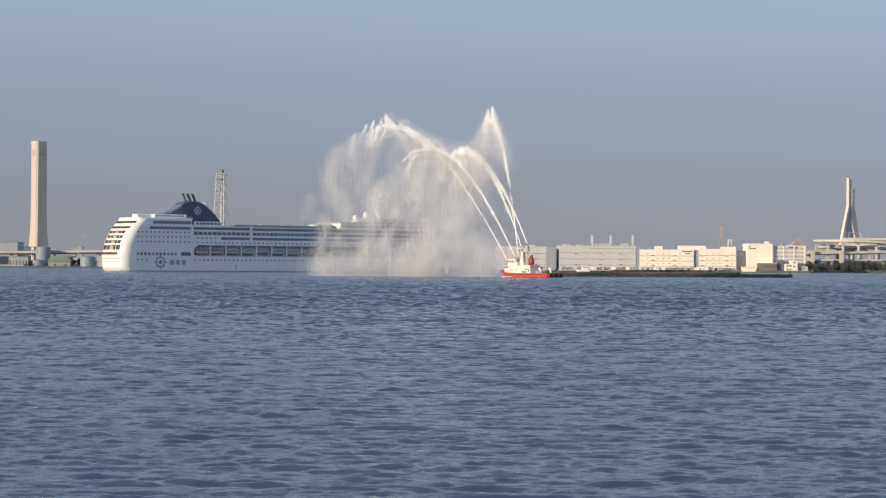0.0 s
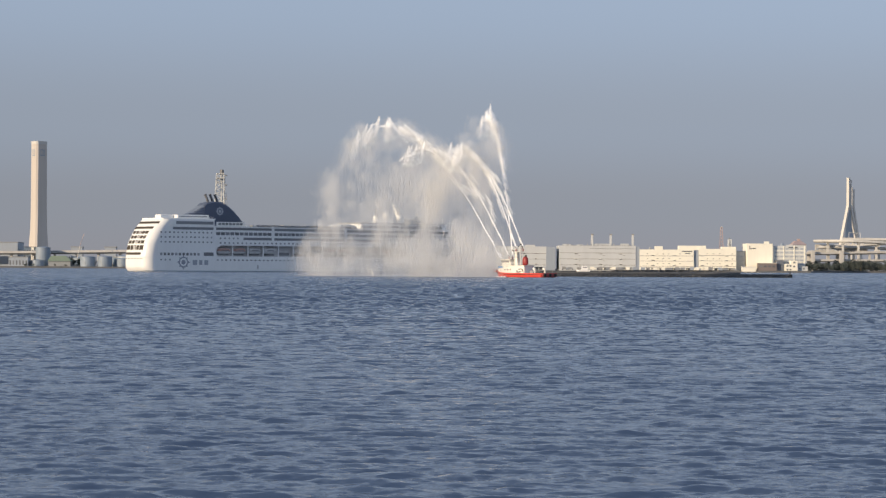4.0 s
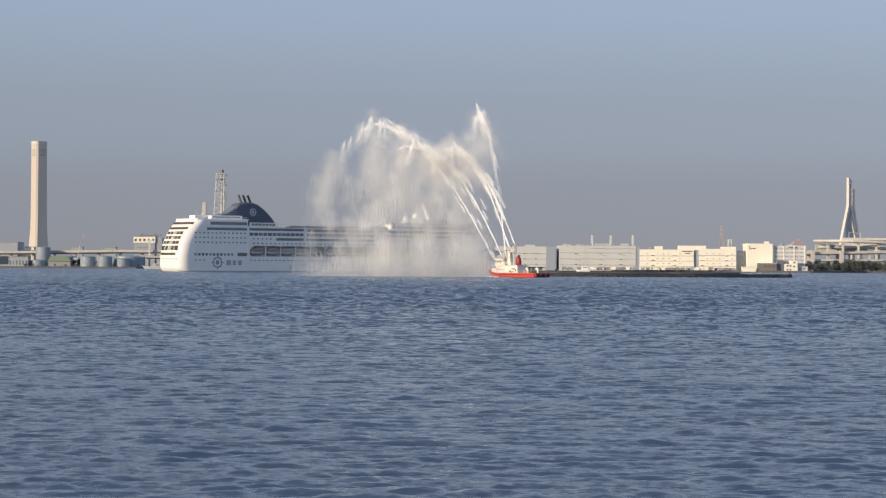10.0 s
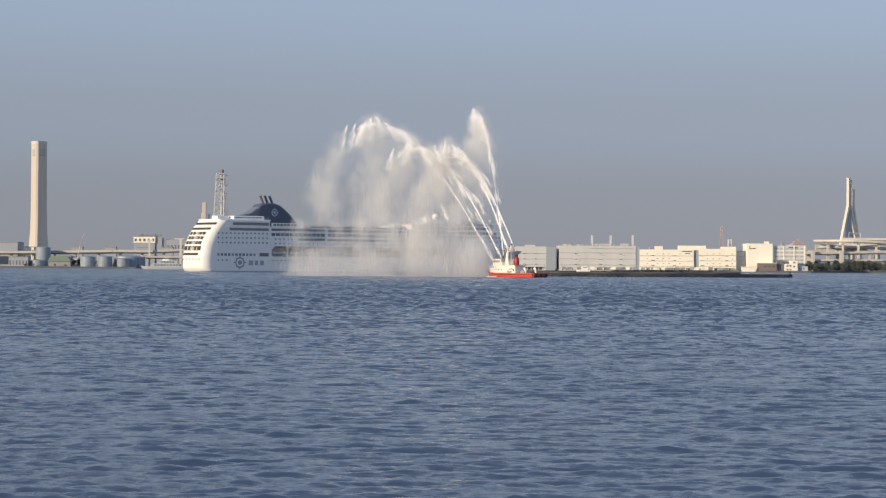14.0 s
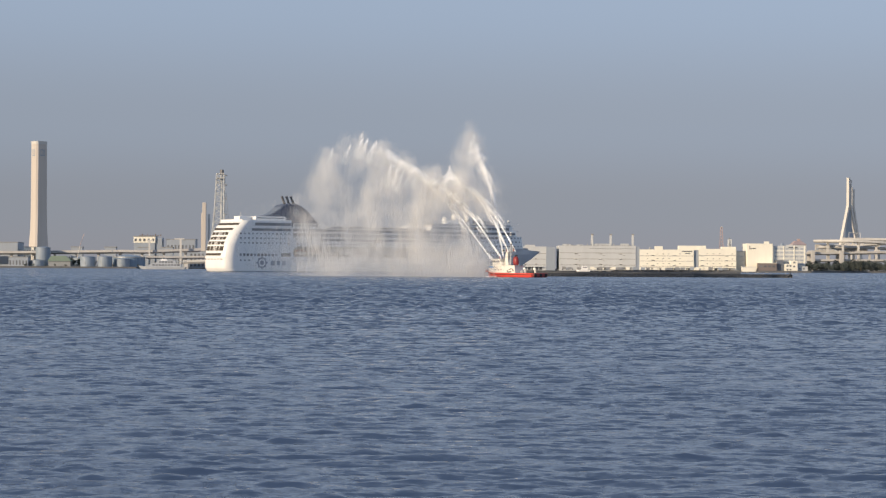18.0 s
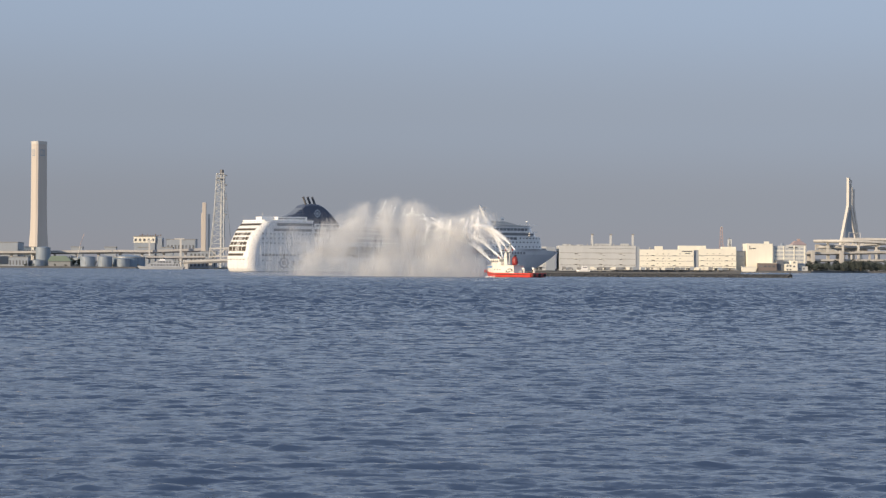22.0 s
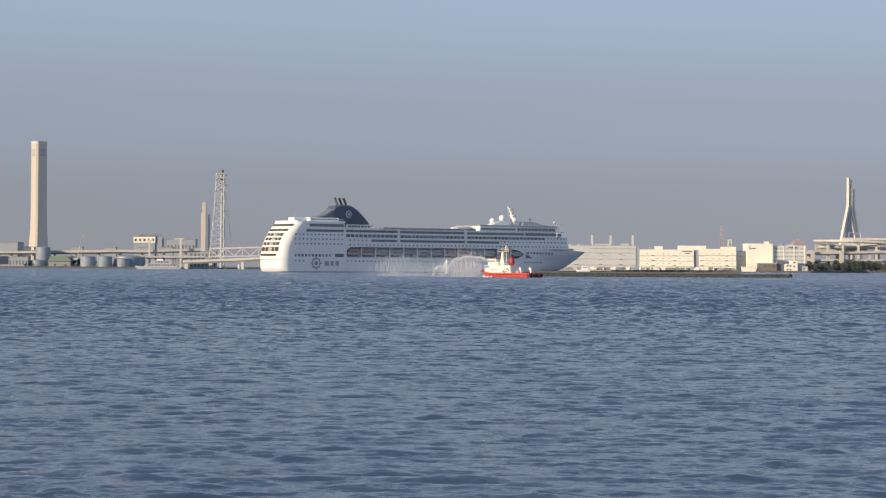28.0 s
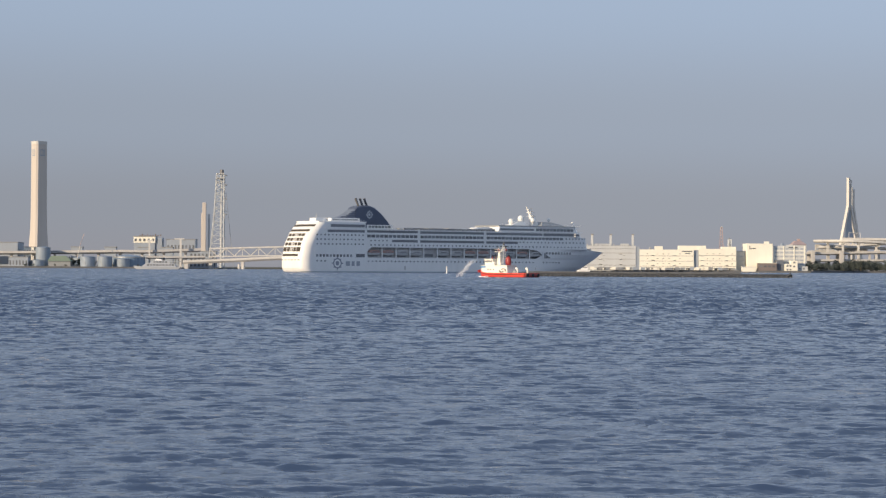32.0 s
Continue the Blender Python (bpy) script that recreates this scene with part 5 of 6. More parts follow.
    for i in range(4):
        part("window_band", boxed(390, 406, 2639.8, 2640.1, 10 + i * 5, 11.6 + i * 5), SLATE_WALL, red)

    for x, z1, w0, mat, label in ((292.6, 48.3, 2.2, RED_LATTICE, "faded red lattice mast behind the warehouses"), (301.2, 36.2, 1.0, STEEL, "thin grey antenna mast behind the warehouses")):
        m = thing("lattice_mast", label, "mast", pose(x, y + 25, 23.4 if x < 305 else 26))
        bm = bmesh.new()
        h = z1 - 23.4
        for sx in (-1, 1):
            for sy in (-1, 1):
                tube(bm, (sx * w0, sy * w0, 0), (sx * w0 * 0.35, sy * w0 * 0.35, h), 0.16, n=4)
        for k in range(7):
            q = 1 - 0.65 * k / 7
            q2 = 1 - 0.65 * (k + 1) / 7
            for sy in (-1, 1):
                tube(bm, (-w0 * q, sy * w0 * q, h * k / 7), (w0 * q2, sy * w0 * q2, h * (k + 1) / 7), 0.12, n=4)
                tube(bm, (w0 * q, sy * w0 * q, h * k / 7), (-w0 * q2, sy * w0 * q2, h * (k + 1) / 7), 0.12, n=4)
        part("lattice", bm, mat, m)
        part("top_box", boxed(-0.8, 0.8, -0.8, 0.8, h - 1.8, h) if x < 300 else boxed(-2.1, 2.1, -0.5, 0.5, h - 10.5, h - 1.5), GREY_WALL, m)

    # quay clutter: parked lorries and containers in front of the sheds
    rng = random.Random(12)
    for i in range(26):
        x = 126 + i * 7.3 + rng.uniform(-1.5, 1.5)
        if 305 < x < 372:
            continue
        lorry = thing("parked_lorry", "small parked lorry on the quay", "lorry", pose(x, y - 8 - rng.random() * 3, 1.3), "lorries on the quay")
        part("box_body", boxed(-2.6, 1.6, -1.2, 1.2, 0.7, 3.0 + rng.random(), bevel=0.05), rng.choice((CREAM_WALL, ROOF_GREY, SLATE_WALL, STEEL)), lorry)
        part("cab", boxed(1.7, 3.2, -1.1, 1.1, 0.6, 2.5, bevel=0.15), rng.choice((CREAM_WALL, SLATE_WALL, STEEL)), lorry)
        for wx in (-1.8, 2.4):
            part("wheel", tubed((wx, -1.2, 0.45), (wx, 1.2, 0.45), 0.45, n=10), TUG_BLACK, lorry)


build_right_bank()


# ---- elevated motorway and cable-stayed pylons ----
def deck(parent, pts, width, thick, mat=CONCRETE, wall=1.1, name="deck"):
    """A road slab with parapets along points (x, y, z of its top)."""
    ring = []
    n = len(pts)
    for i, p in enumerate(pts):
        a, b = Vector(pts[max(0, i - 1)]), Vector(pts[min(n - 1, i + 1)])
        d = Vector((b.x - a.x, b.y - a.y, 0)).normalized()
        side = Vector((-d.y, d.x, 0))
        p = Vector(p)
        prof = [(-1, wall), (-1, -thick * 0.45), (-0.55, -thick), (0.55, -thick), (1, -thick * 0.45), (1, wall), (0.95, wall), (0.95, 0), (-0.95, 0), (-0.95, wall)]
        ring.append([tuple(p + side * (w * width / 2) + Vector((0, 0, z))) for w, z in prof])
    return part(name, loft(ring), mat, parent)


def pier(parent, x, y, z1, w=2.4, head=7.0):
    col = part("pier", boxed(x - w / 2, x + w / 2, y - w / 2, y + w / 2, 0.5, z1 - 1.6, bevel=0.15), CONCRETE, parent)
    part("pier_head", loft([[(x - w / 2, y - w / 2, z1 - 2.6), (x + w / 2, y - w / 2, z1 - 2.6), (x + w / 2, y + w / 2, z1 - 2.6), (x - w / 2, y + w / 2, z1 - 2.6)], [(x - w / 2, y - head, z1), (x + w / 2, y - head, z1), (x + w / 2, y + head, z1), (x - w / 2, y + head, z1)]]), CONCRETE, col)


def build_motorway():
    road = thing("elevated_motorway", "pale concrete double-deck motorway on piers", "motorway", pose(0, 0, 0))
    deck(road, [(421, 2750, 22.5), (470, 2752, 23.3), (540, 2756, 24.8), (640, 2760, 26)], 16, 2.6, MOTORWAY)
    deck(road, [(421, 2750, 14.2), (470, 2752, 14.4), (540, 2756, 14.6), (640, 2760, 15)], 16, 2.2, MOTORWAY)
    for x in (430, 463.4, 546, 590):
        part("portal_leg", boxed(x - 2.3, x + 2.3, 2737, 2741, 0.5, 25.6, bevel=0.2), MOTORWAY, road, "thick portal leg")
        part("portal_leg", boxed(x - 2.3, x + 2.3, 2763, 2767, 0.5, 25.6, bevel=0.2), MOTORWAY, road)
    for k in range(6):
        x = 426 + k * 24
        part("pier", boxed(x - 1.1, x + 1.1, 2748, 2752, 14, 21, bevel=0.1), MOTORWAY, road)
    # a spiral ramp, seen edge on
    loop = thing("spiral_ramp", "pale concrete loop ramp of a motorway junction", "ramp", pose(0, 0, 0))
    pts = []
    for k in range(21):
        a = radians(-95 - 170 * k / 20)
        pts.append((487 + 37 * math.cos(a), 2830 + 52 * math.sin(a), 37.6 + k * 0.05))
    deck(loop, [(580, 2800, 33.0), (540, 2786, 34.5), (508, 2779, 36.6)] + pts, 9, 2.6)
    deck(loop, [(478, 2840, 30.5), (500, 2835, 33), (540, 2830, 36.5), (600, 2826, 40)], 9, 2.4)
    deck(loop, [(486, 2870, 41.3), (520, 2868, 41.0), (600, 2860, 40)], 11, 3.2)
    deck(loop, [(448, 2812, 30.6), (480, 2806, 31.0), (506, 2800, 30.2), (560, 2796, 28)], 9, 2.4)
    for x, y, z in ((457, 2800, 35), (472, 2781, 35), (490, 2779, 35), (512, 2784, 33), (530, 2788, 32), (520, 2833, 32), (500, 2870, 38.4), (530, 2866, 38)):
        pier(loop, x, y, z, 2.6, 3.6)
    for x0, x1, z0, z1 in ((449, 470, 24.0, 33.6), (470.3, 492, 24.6, 33.8), (492.3, 512, 25.0, 33.2)):
        bay = part("infill_wall", boxed(x0, x1, 2842, 2846, z0, z1, bevel=0.2), MOTORWAY, loop, "grey wall under the loop")
        for i in range(4):
            w = (x1 - x0) / 4
            part("slot", boxed(x0 + w * (i + 0.2), x0 + w * (i + 0.8), 2841.8, 2842.1, z0 + 3.0, z0 + 5.0), SLATE_WALL, bay)
    sign = thing("road_gantry", "thin grey sign gantry over the motorway", "gantry", pose(0, 0, 0))
    g = bmesh.new()
    tube(g, (494, 2868, 41), (494, 2868, 48.4), 0.35, n=6)
    tube(g, (508, 2868, 41), (508, 2868, 48.4), 0.35, n=6)
    tube(g, (494, 2868, 48.2), (508, 2868, 48.2), 0.3, n=6)
    part("frame", g, CONCRETE, sign)
    part("sign_panel", boxed(499, 504, 2867.4, 2867.6, 46.4, 48.2), STEEL, sign)

    for cx, y, top, fork, spread, foot, w in ((809.6, 4700, 186.4, 132, 31.0, 14.5, 2.3), (844.0, 4860, 173, 132, 26.5, 13.0, 2.0)):
        py = thing("bridge_pylon", "tall pale inverted-Y pylon of a cable-stayed bridge", "bridge pylon", pose(cx, y, 0, 0, 0, 42), "pylons of the bridge")
        for dx in (-1, 1):
            part("leg", loft([[(dx * s + a * w, b * w * 1.3, z) for a, b in ((-1, -1), (1, -1), (1, 1), (-1, 1))] for s, z in ((spread * 1.35, -2), (spread * 0.72, 66), (w * 1.02 if dx < 0 else w * 1.25, fork))]), PYLON_PAINT, py, "sloping steel leg")
            part("column", loft([[(dx * w * 1.12 + a * w * 0.95, b * w * 1.3, z) for a, b in ((-1, -1), (1, -1), (1, 1), (-1, 1))] for z in (fork, top - (0 if dx < 0 else 4))]), PYLON_PAINT, py, "upright steel column")
        part("web_panel", loft([[(-h, -0.6, z), (h, -0.6, z), (h, 0.6, z), (-h, 0.6, z)] for h, z in ((spread * 0.42, 60.5), (spread * 0.12, fork - 10))]), SLATE_WALL, py, "blue-grey panel between the legs")
        part("crossbeam", boxed(-spread * 0.8, spread * 0.8, -w, w, 56, 60), PYLON_PAINT, py)
    span = thing("bridge_deck", "pale deck of the cable-stayed bridge", "bridge", pose(0, 0, 0))
    deck(span, [(755, 4300, 50), (810, 4700, 58), (848, 4860, 60), (880, 4980, 58)], 26, 4, PYLON_PAINT)
    for p in ((780, 4480, 50), (796, 4600, 53)):
        pier(span, *p, 6, 10)


build_motorway()


# ---- left bank: power station chimney, tanks, viaduct, truss bridge ----
def build_left_bank():
    ch = thing("power_station_chimney", "very tall cream square chimney of a power station", "chimney", pose(-656.5, 3825, 0, 0, 0, 40))
    ring = lambda half, z, cut=2.6: [(half, -half + cut, z), (half, half - cut, z), (half - cut, half, z), (-half + cut, half, z), (-half, half - cut, z), (-half, -half + cut, z), (-half + cut, -half, z), (half - cut, -half, z)]
    shaft = part("shaft", loft([ring(h, z) for h, z in ((12.6, 0), (12.3, 34), (10.9, 60), (10.4, 90), (10.1, 198.5))]), CHIMNEY_FACE, ch, "cream clad shaft")
    part("crown", loft([ring(h, z) for h, z in ((10.4, 198.5), (10.4, 203.4))]), CONCRETE, ch, "grey crown band")
    part("crown_band", loft([ring(10.25, z) for z in (193.4, 194.4)]), CONCRETE, ch)
    for face in (0, 90):
        turn = pose(0, 0, 0, 0, 0, face)
        bm = boxed(-4.2, 4.2, -10.45, -10.0, 179.5, 190.0)
        bmesh.ops.transform(bm, matrix=turn.inverted() if face else turn, verts=bm.verts)
        opening = part("flue_opening", bm, SLATE_WALL, shaft, "dark recessed opening near the top")
        for k in range(3):
            bm = boxed(-3.4 + k * 2.6, -1.9 + k * 2.6, -10.6, -10.3, 181, 188.5)
            bmesh.ops.transform(bm, matrix=turn.inverted() if face else turn, verts=bm.verts)
            part("mullion", bm, CHIMNEY_FACE, opening)
    ch2 = thing("twin_chimney", "pale stepped chimney far behind the viaduct", "chimney", pose(-366, 3600, 0))
    part("shaft", boxed(-1.7, 3.9, -4, 4, 0.8, 100, bevel=0.4), CHIMNEY_FACE, ch2)
    part("step", boxed(-3.5, -1.7, -3, 3, 0.8, 84, bevel=0.3), CHIMNEY_FACE, ch2)
    part("rear_flue", boxed(6.0, 9.4, 4, 9, 0.8, 82, bevel=0.3), GREY_WALL, ch2, "blue-grey rear flue")

    # flare stack in a lattice tower
    tw = thing("lattice_tower", "pale lattice tower carrying a tall flue stack", "tower", pose(-245.0, 2720, 0))
    k = 2720 / 2600
    levels = [(20, -9.6), (38, -8.2), (54, -6.6), (70, -5.4), (86, -4.4), (100, -3.6), (110, -3.2)]
    tw.matrix_basis = pose(-247.0 * k, 2720, 0)
    corners = lambda w, z: [(w, -5, z), (5.6, -5, z), (5.6, 5, z), (w, 5, z)]
    for (za, wa), (zb, wb) in zip([(0.8, -11.2)] + levels, levels):
        for half in (0, 1):
            z0, z1 = (za, (za + zb) / 2) if not half else ((za + zb) / 2, zb)
            w0, w1 = (wa, (wa + wb) / 2) if not half else ((wa + wb) / 2, wb)
            bay = bmesh.new()
            ca, cb = corners(w0, z0), corners(w1, z1)
            for i in range(4):
                j = (i + 1) % 4
                tube(bay, ca[i], cb[i], 0.55, n=6)
                tube(bay, cb[i], cb[j], 0.34, n=5)
                if half:
                    tube(bay, ca[i], cb[j], 0.30, n=5)
                else:
                    tube(bay, ca[j], cb[i], 0.30, n=5)
            part("lattice_bay", bay, GREY_WALL, tw)
    part("flue", tubed((2.4, 0, 0.8), (2.4, 0, 111), 1.7, 1.5, 14), GREY_WALL, tw, "pale flue pipe")
    part("flue_head", tubed((2.6, 0, 108.5), (2.6, 0, 114.5), 2.6, 2.2, 12), STACK_STEEL, tw, "dark flue head")
    part("top_platform", boxed(-3.6, 6.4, -5.4, 5.4, 103.5, 104.4), STEEL, tw)
    for z in (62, 80, 96, 107):
        part("side_platform", boxed(5.6, 8.6, -1.5, 1.5, z, z + 1.8), STEEL, tw)
    ladder = bmesh.new()
    tube(ladder, (16.8, 0, 0.8), (7.6, 0, 88), 0.26, n=5)
    for q in range(10):
        z = 8 + q * 8
        tube(ladder, (16.8 - 0.105 * z, 0, z), (5.6, 0, z + 5), 0.14, n=4)
    part("stay_frame", ladder, STEEL, tw, "thin stay frame")

    # viaduct and truss bridge
    via = thing("viaduct", "pale concrete viaduct along the far shore", "viaduct", pose(0, 0, 0))
    deck(via, [(-640, 2600, 17.0), (-464, 2600, 17.5), (-352, 2600, 19.4), (-330, 2600, 19.2), (-268, 2606, 21.6)], 14, 3.0, VIADUCT)
    deck(via, [(-326, 2590, 12.8), (-300, 2592, 12.6), (-262, 2596, 13.4)], 10, 1.9, VIADUCT)
    for x in range(-620, -260, 24):
        pier(via, x, 2600, 15.0 + (x + 620) * 0.008, 2.2, 6)
    for x, z, w in ((-322.6, 31.5, 0.9), (-288.3, 33.4, 1.1)):
        g = thing("portal_gantry", "grey T-shaped gantry over the viaduct", "gantry", pose(x, 2590, 0))
        part("post", boxed(-w, w, -w, w, 0.8, z - 0.8), CONCRETE, g)
        part("arm", boxed(-7 if x > -300 else -2.5, 4, -0.8, 0.8, z - 1.2, z), CONCRETE, g)
    truss = thing("truss_bridge", "pale steel truss bridge over the channel", "bridge", pose(0, 0, 0))
    part("upper_chord", loft([[(x, y, z + dz) for y, dz in ((2596, 0), (2612, 0), (2612, 1.6), (2596, 1.6))] for x, z in ((-258, 21.6), (-179, 24.0), (-60, 26.0))]), CONCRETE, truss, "upper road deck")
    part("lower_chord", loft([[(x, y, z + dz) for y, dz in ((2596, 0), (2612, 0), (2612, 1.2), (2596, 1.2))] for x, z in ((-258, 13.0), (-179, 14.6), (-60, 16.4))]), CONCRETE, truss, "lower road deck")
    n = 22
    for i in range(n):
        xa, xb = -257 + 9 * i, -257 + 9 * (i + 1)
        za, zb = (13.6, 22.2) if i % 2 else (22.2, 13.6)
        lift = 0.026
        part("diagonal", tubed((xa, 2597, za + (xa + 257) * lift), (xb, 2597, zb + (xb + 257) * lift), 0.5, n=6), CONCRETE, truss)
        if i % 2 == 0:
            part("post", tubed((xa, 2597, 13.6 + (xa + 257) * lift), (xa, 2597, 22.2 + (xa + 257) * lift), 0.35, n=6), CONCRETE, truss)
    for x in (-256, -160, -64):
        part("pier", boxed(x - 2, x + 2, 2597, 2611, -3, 14, bevel=0.2), CONCRETE, truss)
    ramp = thing("ramp_bridge", "pale sloping ramp bridge below the truss", "bridge", pose(0, 0, 0))
    deck(ramp, [(-284, 2580, 8.4), (-230, 2578, 10.8), (-179, 2576, 13.6), (-80, 2572, 19)], 9, 3.4, CONCRETE, 0.8)
    for x, z in ((-280, 5.5), (-219, 8), (-150, 12), (-100, 15)):
        part("pier", boxed(x - 1.6, x + 1.6, 2573, 2581, -3, z), CONCRETE, ramp)
    for x in (-222.0, -217.0):
        dol = thing("mooring_dolphin", "pale concrete mooring dolphin in the channel", "dolphin", pose(x, 2566, -2), "mooring dolphins")
        part("pile", tubed((0, 0, 0), (0, 0, 6.4), 1.3, 1.3, 12), CONCRETE, dol)
        part("cap", tubed((0, 0, 6.4), (0, 0, 7.2), 1.5, 1.5, 12), CONCRETE, dol)

    # plant buildings
    def plant(name, label, x0, x1, y0, y1, z0, z1, wall, rows=0, cols=0, base=None):
        t = thing(name, label, "building", pose(0, 0, 0))
        w = part("wall", boxed(x0, x1, y0, y1, z0, z1), wall, t)
        part("roof", boxed(x0 - 0.4, x1 + 0.4, y0 - 0.4, y1 + 0.4, z1, z1 + 0.7), ROOF_GREY, t)
        if base:
            part("base_storey", boxed(x0 + 0.5, x1 - 0.5, y0 + 0.5, y1 - 0.5, 0.8, z0), base, t)
        for r in range(rows):
            for c in range(cols):
                dx = (x1 - x0) / cols
                dz = (z1 - z0) / (rows + 0.4)
                part("window", boxed(x0 + dx * (c + 0.25), x0 + dx * (c + 0.75), y0 - 0.12, y0 + 0.1, z0 + dz * (r + 0.35), z0 + dz * (r + 0.95)), DARK_GLASS, w)
        return t
    plant("grey_plant_block", "blue-grey plant building on the far shore", -560, -473, 2620, 2660, 0.8, 28.0, SLATE_WALL)
    plant("white_plant_block", "small white building with dark windows", -468, -456.5, 2630, 2640, 0.8, 23.0, CREAM_WALL, 3, 4)
    plant("white_plant_block", "small white building with dark windows", -456, -446.5, 2632, 2640, 0.8, 22.4, CREAM_WALL, 3, 3)
    t = plant("boiler_house", "white boiler house with dark windows behind the viaduct", -356, -331, 2710, 2730, 29.5, 36.4, CREAM_WALL, 1, 5, SLATE_WALL)
    part("rear_wall", boxed(-331, -323.5, 2712, 2730, 0.8, 35.4), SLATE_WALL, t)
    rng = random.Random(8)
    for i in range(9):
        x = -350 + i * 3
        part("roof_unit", boxed(x, x + 1.4, 2713, 2716, 37.1, 38.2 + rng.random() * 1.4), BROWN_WALL, t)
    plant("turbine_hall", "dark grey turbine hall behind the viaduct", -318, -285, 2710, 2735, 0.8, 33.2, SLATE_WALL, 2, 8)
    big = thing("oil_tank", "large low blue-grey oil tank on the far shore", "tank", pose(-343, 2576, 0.8))
    part("shell", lathe([(17.5, 0), (17.5, 10.6), (17.8, 10.6), (17.8, 11.0)], 40), BLUE_TANK, big)
    part("roof", lathe([(17.5, 11.0), (10, 13.2), (0.4, 14.4)], 40), BLUE_TANK, big)
    part("rim_rail", lathe([(17.7, 11.0), (17.7, 12.0), (17.6, 12.0), (17.6, 11.0)], 40), STEEL, big)
    plant("low_shore_shed", "low grey shed on the far shore", -470, -449, 2550, 2562, 0.8, 11.5, SLATE_WALL, 1, 6)
    plant("pump_house", "low blue-grey pump house behind the viaduct", -284, -254, 2640, 2652, 0.8, 19.5, SLATE_WALL, 3, 7)
    for x in (-420, -382, -345, -318):
        plant("roof_block", "flat dark roof block behind the viaduct", x, x + 13, 2660, 2668, 0.8, 23.6, SLATE_WALL)
    green = thing("green_shed", "green-roofed shed on the far shore", "shed", pose(0, 0, 0))
    part("wall", boxed(-428, -404, 2556, 2570, 0.8, 7.5), STEEL, green)
    part("roof", loft([[(-429, 2555, 7.5), (-403, 2555, 7.5), (-403, 2571, 7.5), (-429, 2571, 7.5)], [(-426, 2562, 13.4), (-410, 2562, 13.4), (-410, 2564, 13.4), (-426, 2564, 13.4)]]), GREEN_ROOF, green, "dull green pitched roof")
    for x, r, h, y in ((-438.0, 8.0, 22.8, 2582), (-384.5, 8.2, 12.6, 2552), (-366.0, 7.9, 13.0, 2552), (-347.0, 7.2, 10.8, 2556), (-440.0, 8.0, 8.5, 2560), (-400, 7.5, 11.5, 2590)):
        tank = thing("storage_tank", "pale round storage tank on the far shore", "tank", pose(x, y, 0.8), "storage tanks")
        part("shell", lathe([(r, 0), (r, h - 1.4), (r + 0.2, h - 1.4), (r + 0.2, h - 1.0)], 28), TANK_WHITE, tank, smooth=False)
        part("roof", lathe([(r, h - 1.0), (r * 0.5, h - 0.3), (0.3, h)], 28), TANK_WHITE, tank)
        stair = bmesh.new()
        for q in range(12):
            a = -1.2 - q * 0.12
            box(stair, (r + 0.3) * math.cos(a) - 0.4, (r + 0.3) * math.cos(a) + 0.4, (r + 0.3) * math.sin(a) - 0.4, (r + 0.3) * math.sin(a) + 0.4, (h - 1.4) * q / 12, (h - 1.4) * q / 12 + 0.25)
        part("spiral_stair", stair, STEEL, tank)
    crane = thing("mobile_crane", "crane with a raised pale and red boom", "crane", pose(-400, 2570, 0.8))
    part("carrier", boxed(-4, 4, -1.5, 1.5, 0.6, 2.4, bevel=0.2), STEEL, crane)
    part("cab", boxed(-1.5, 1.5, -1.4, 1.4, 2.4, 4.6, bevel=0.2), CREAM_WALL, crane)
    part("boom", tubed((0, 0, 3.5), (4.2, 0, 24), 0.45, 0.35, 6), PYLON_PAINT, crane)
    part("jib", tubed((4.2, 0, 24), (8.6, 0, 37), 0.35, 0.18, 6), RED_LATTICE, crane, "red jib")
    for wx in (-3, -1, 1, 3):
        part("wheel", tubed((wx, -1.6, 0.6), (wx, 1.6, 0.6), 0.6, n=10), TUG_BLACK, crane)


build_left_bank()


# ---- trees along the shores ----
def crown_mesh(seed, w, h):
    rng = np.random.default_rng(seed)
    verts, faces = [], []
    lumps = [(rng.normal(0, 0.42, 3) * np.array([w, w, h * 0.45]), rng.uniform(0.32, 0.6)) for _ in range(9)]
    for i in range(560):
        c, r = lumps[rng.integers(len(lumps))]
        d = rng.normal(0, 1, 3)
        d /= np.linalg.norm(d)
        p = c + d * r * np.array([w, w, h * 0.42]) * rng.uniform(0.6, 1.05)
        a, b = rng.normal(0, 1, (2, 3))
        a *= 0.55 / np.linalg.norm(a)
        b *= 0.55 / np.linalg.norm(b)
        k = len(verts)
        verts += [tuple(p - a), tuple(p + b), tuple(p + a), tuple(p - b)]
        faces.append((k, k + 1, k + 2, k + 3))
    mesh = bpy.data.meshes.new("mesh")
    mesh.from_pydata(verts, [], faces)
    mesh.materials.append(LEAF)
    return mesh


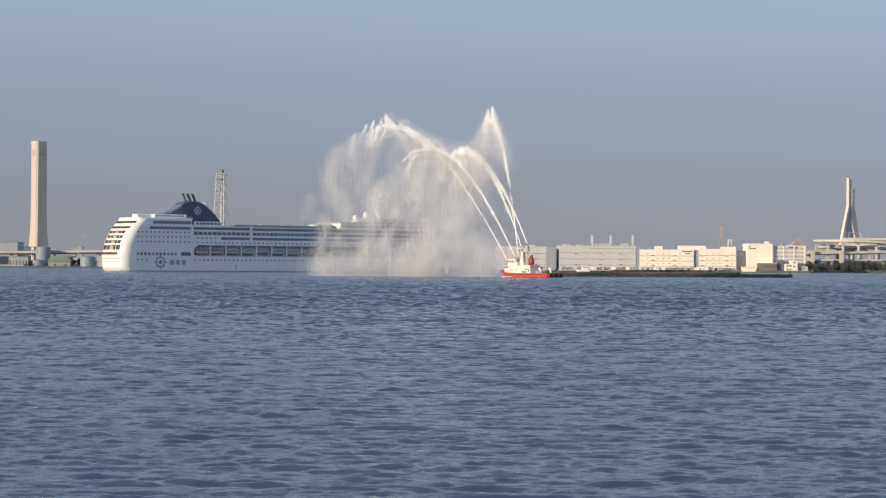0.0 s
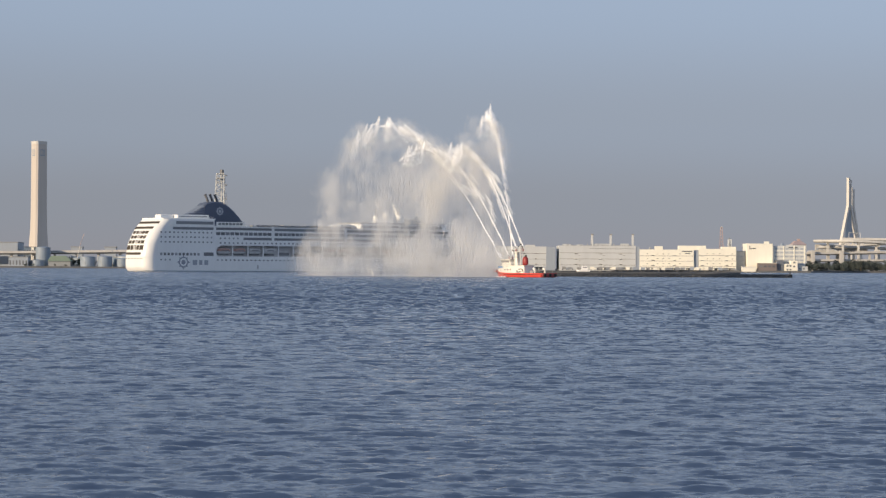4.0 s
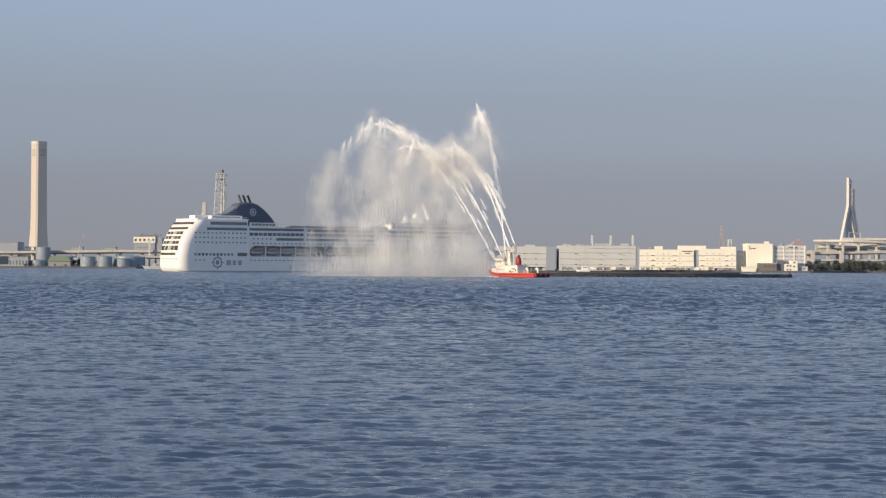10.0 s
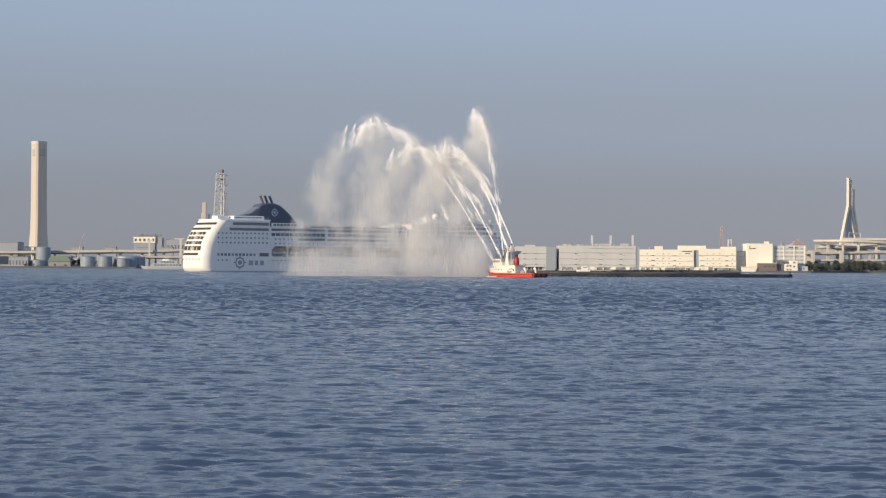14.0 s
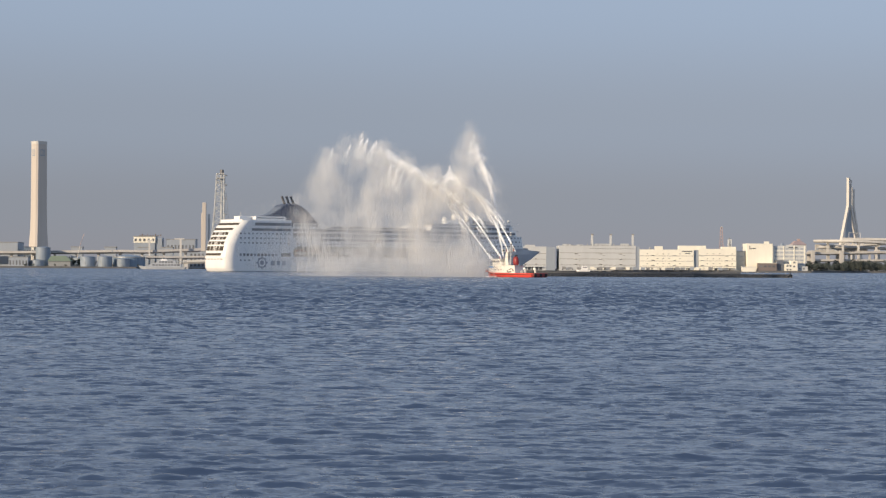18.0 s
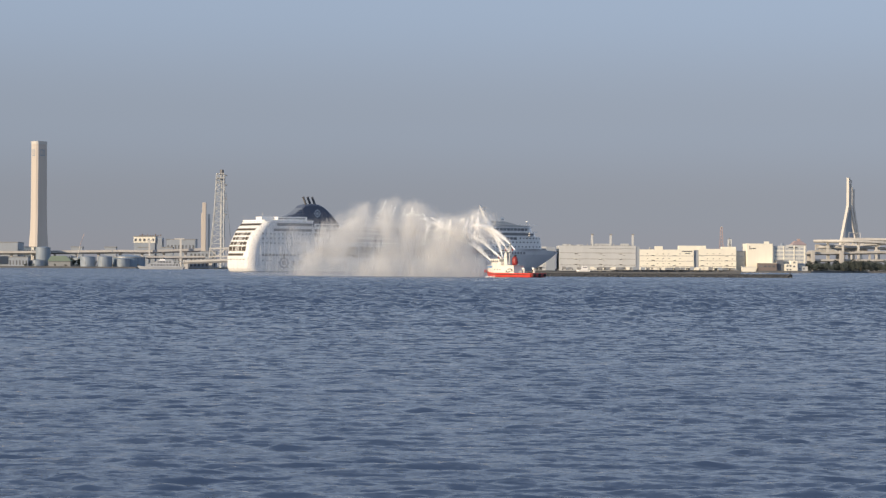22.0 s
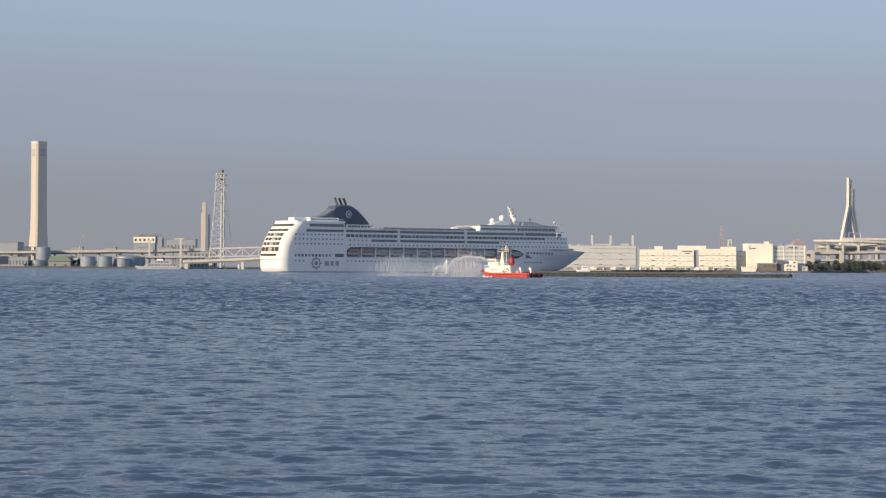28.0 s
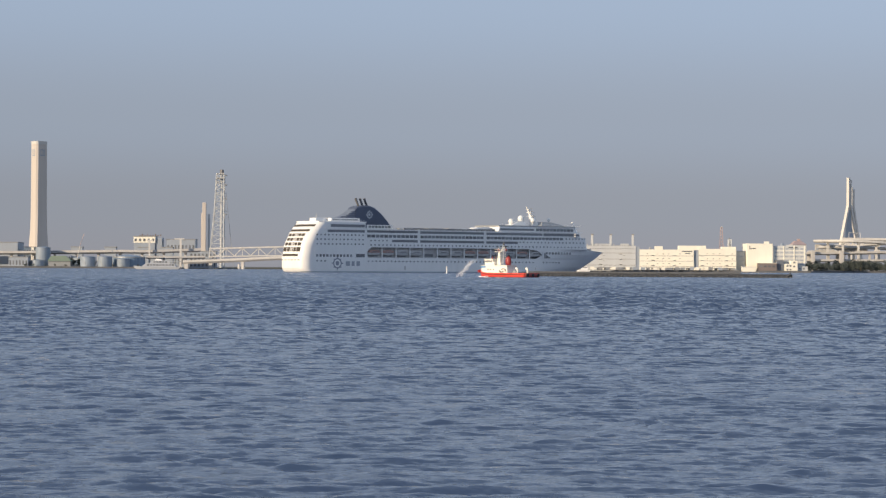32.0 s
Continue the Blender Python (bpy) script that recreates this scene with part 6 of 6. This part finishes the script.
def build_trees():
    rng = random.Random(21)
    crowns = [crown_mesh(50 + i, 5.4, 11.0) for i in range(6)]
    bm = tubed((0, 0, 0), (0, 0, 5.0), 0.34, 0.2, 7)
    for a in range(4):
        tube(bm, (0, 0, 2.6 + a * 0.3), (1.8 * math.cos(a * 1.6), 1.8 * math.sin(a * 1.6), 5.8), 0.16, 0.06, 5)
    trunk = finish(bm, BARK)
    spots = []
    for i in range(84):
        x = 384 + i * 2.1
        tall = 0.82 + 0.40 * math.exp(-((x - 452) / 11) ** 2) + 0.22 * math.exp(-((x - 497) / 14) ** 2)
        spots.append((x + rng.uniform(-1.5, 1.5), 2590 + rng.uniform(-18, 26), tall * rng.uniform(0.85, 1.1)))
    for i in range(46):
        spots.append((400 + i * 4.2 + rng.uniform(-1.5, 1.5), 2690 + rng.uniform(-16, 16), rng.uniform(0.8, 1.1)))
    for i in range(15):
        spots.append((-409 + i * 1.9 + rng.uniform(-1, 1), 2575 + rng.uniform(-4, 6), rng.uniform(0.75, 1.0)))
    for i in range(12):
        spots.append((-452 + i * 11 + rng.uniform(-4, 4), 2549 + rng.uniform(-3, 3), rng.uniform(0.22, 0.36)))
    for x, y, k in spots:
        tree = thing("tree", "dark green broadleaf tree on the shore", "tree", Matrix.Translation((x, y, 1.2)) @ Matrix.Diagonal((k, k, k, 1)), "trees along the shore")
        share("trunk", trunk, tree, pose(0, 0, 0))
        share("crown", rng.choice(crowns), tree, pose(0, 0, 6.2, 0, 0, rng.uniform(0, 360)))


build_trees()


# ---- small craft ----
def build_boats():
    yacht = thing("motor_vessel", "pale grey and white two-deck harbour motor vessel far off", "boat", pose(-258, 2200, 0))
    rings = []
    for z, l, w in ((-1, 20, 3.6), (0, 21.5, 4.0), (2.4, 23.2, 4.4)):
        rings.append([(-l, 0, z + 0.9), (-l * 0.72, -w * 0.7, z + 0.3), (-l * 0.3, -w, z), (l * 0.92, -w, z), (l * 0.92, w, z), (-l * 0.3, w, z), (-l * 0.72, w * 0.7, z + 0.3)])
    part("hull", loft(rings), VESSEL_GREY, yacht, "pale grey hull")
    house = part("deckhouse", loft([[(-15, -3.4, 2.4), (17, -3.4, 2.4), (17, 3.4, 2.4), (-15, 3.4, 2.4)], [(-11.5, -3.1, 5.4), (16, -3.1, 5.4), (16, 3.1, 5.4), (-11.5, 3.1, 5.4)]]), VESSEL_GREY, yacht)
    for i in range(9):
        part("window", boxed(-10 + i * 2.9, -7.9 + i * 2.9, -3.42, -3.2, 3.3, 4.7), DARK_GLASS, house)
    part("side_opening", boxed(2, 19, -4.1, -4.0, 0.9, 2.1), STEEL, house)
    top = part("upper_deck", loft([[(-8, -2.8, 5.4), (12, -2.8, 5.4), (12, 2.8, 5.4), (-8, 2.8, 5.4)], [(-4.5, -2.5, 8.2), (11, -2.5, 8.2), (11, 2.5, 8.2), (-4.5, 2.5, 8.2)]]), VESSEL_GREY, yacht)
    for i in range(5):
        part("window", boxed(-4 + i * 2.7, -2.0 + i * 2.7, -2.87, -2.6, 6.2, 7.4), DARK_GLASS, top)
    part("fly_bridge", loft([[(-3, -1.9, 8.2), (3.5, -1.9, 8.2), (3.5, 1.9, 8.2), (-3, 1.9, 8.2)], [(-1.6, -1.6, 9.6), (3, -1.6, 9.6), (3, 1.6, 9.6), (-1.6, 1.6, 9.6)]]), SHIP_WHITE, yacht)
    part("radar_arch", boxed(0.2, 1.0, -1.8, 1.8, 9.6, 10.4), STEEL, yacht)
    part("mast", tubed((-2, 0, 8.2), (-0.5, 0, 12.4), 0.3, 0.15, 6), STEEL, yacht)
    part("awning", boxed(11.2, 21, -3.4, 3.4, 7.0, 7.5), SLATE_WALL, yacht)
    for x in (12.5, 16, 19.5):
        part("awning_post", tubed((x, -3.1, 2.4), (x, -3.1, 7.0), 0.12, n=5), STEEL, yacht)

    work = thing("work_boat", "small white work boat near the far quay", "boat", pose(130.0, 2180, 0))
    part("hull", loft([[(-6.5, 0, z + 0.5), (-4, -w, z), (6, -w, z), (6, w, z), (-4, w, z)] for z, w in ((-0.6, 1.6), (1.6, 2.1))]), SHIP_WHITE, work)
    part("cabin", loft([[(-2.5, -1.6, 1.6), (4, -1.6, 1.6), (4, 1.6, 1.6), (-2.5, 1.6, 1.6)], [(-1.2, -1.4, 5.6), (3.4, -1.4, 5.6), (3.4, 1.4, 5.6), (-1.2, 1.4, 5.6)]]), SHIP_WHITE, work)
    part("window_strip", boxed(-0.8, 3.2, -1.56, -1.3, 3.9, 4.8), DARK_GLASS, work)
    part("mast", tubed((0.5, 0, 5.6), (0.5, 0, 9.4), 0.12, n=6), STEEL, work)
    return yacht


motor_vessel = build_boats()


def motions():
    rows = []
    for k in range(17):
        t = k * 2.0
        way = 4.2166 * t + 0.00125 * t * t
        a = radians(SHIP_TURN)
        rows.append((t, pose(-209.17 + way * math.cos(a), 1478.2 + way * math.sin(a), 0, 0, 0, SHIP_TURN)))
    walk(ship, rows)
    walk(tug, [(t, pose(x, 937, 0, 0, 0, TUG_TURN)) for t, x in TUG_KEYS])
    walk(water, [(0, pose(-0.8, 8, 0)), (32, pose(0.8, -8, 0))])
    walk(motor_vessel, [(0, pose(-253.5, 2200, 0)), (16, pose(-260.0, 2200, 0)), (32, pose(-266.0, 2200, 0))])
    for ob, rows in jets:
        walk(ob, rows)


motions()
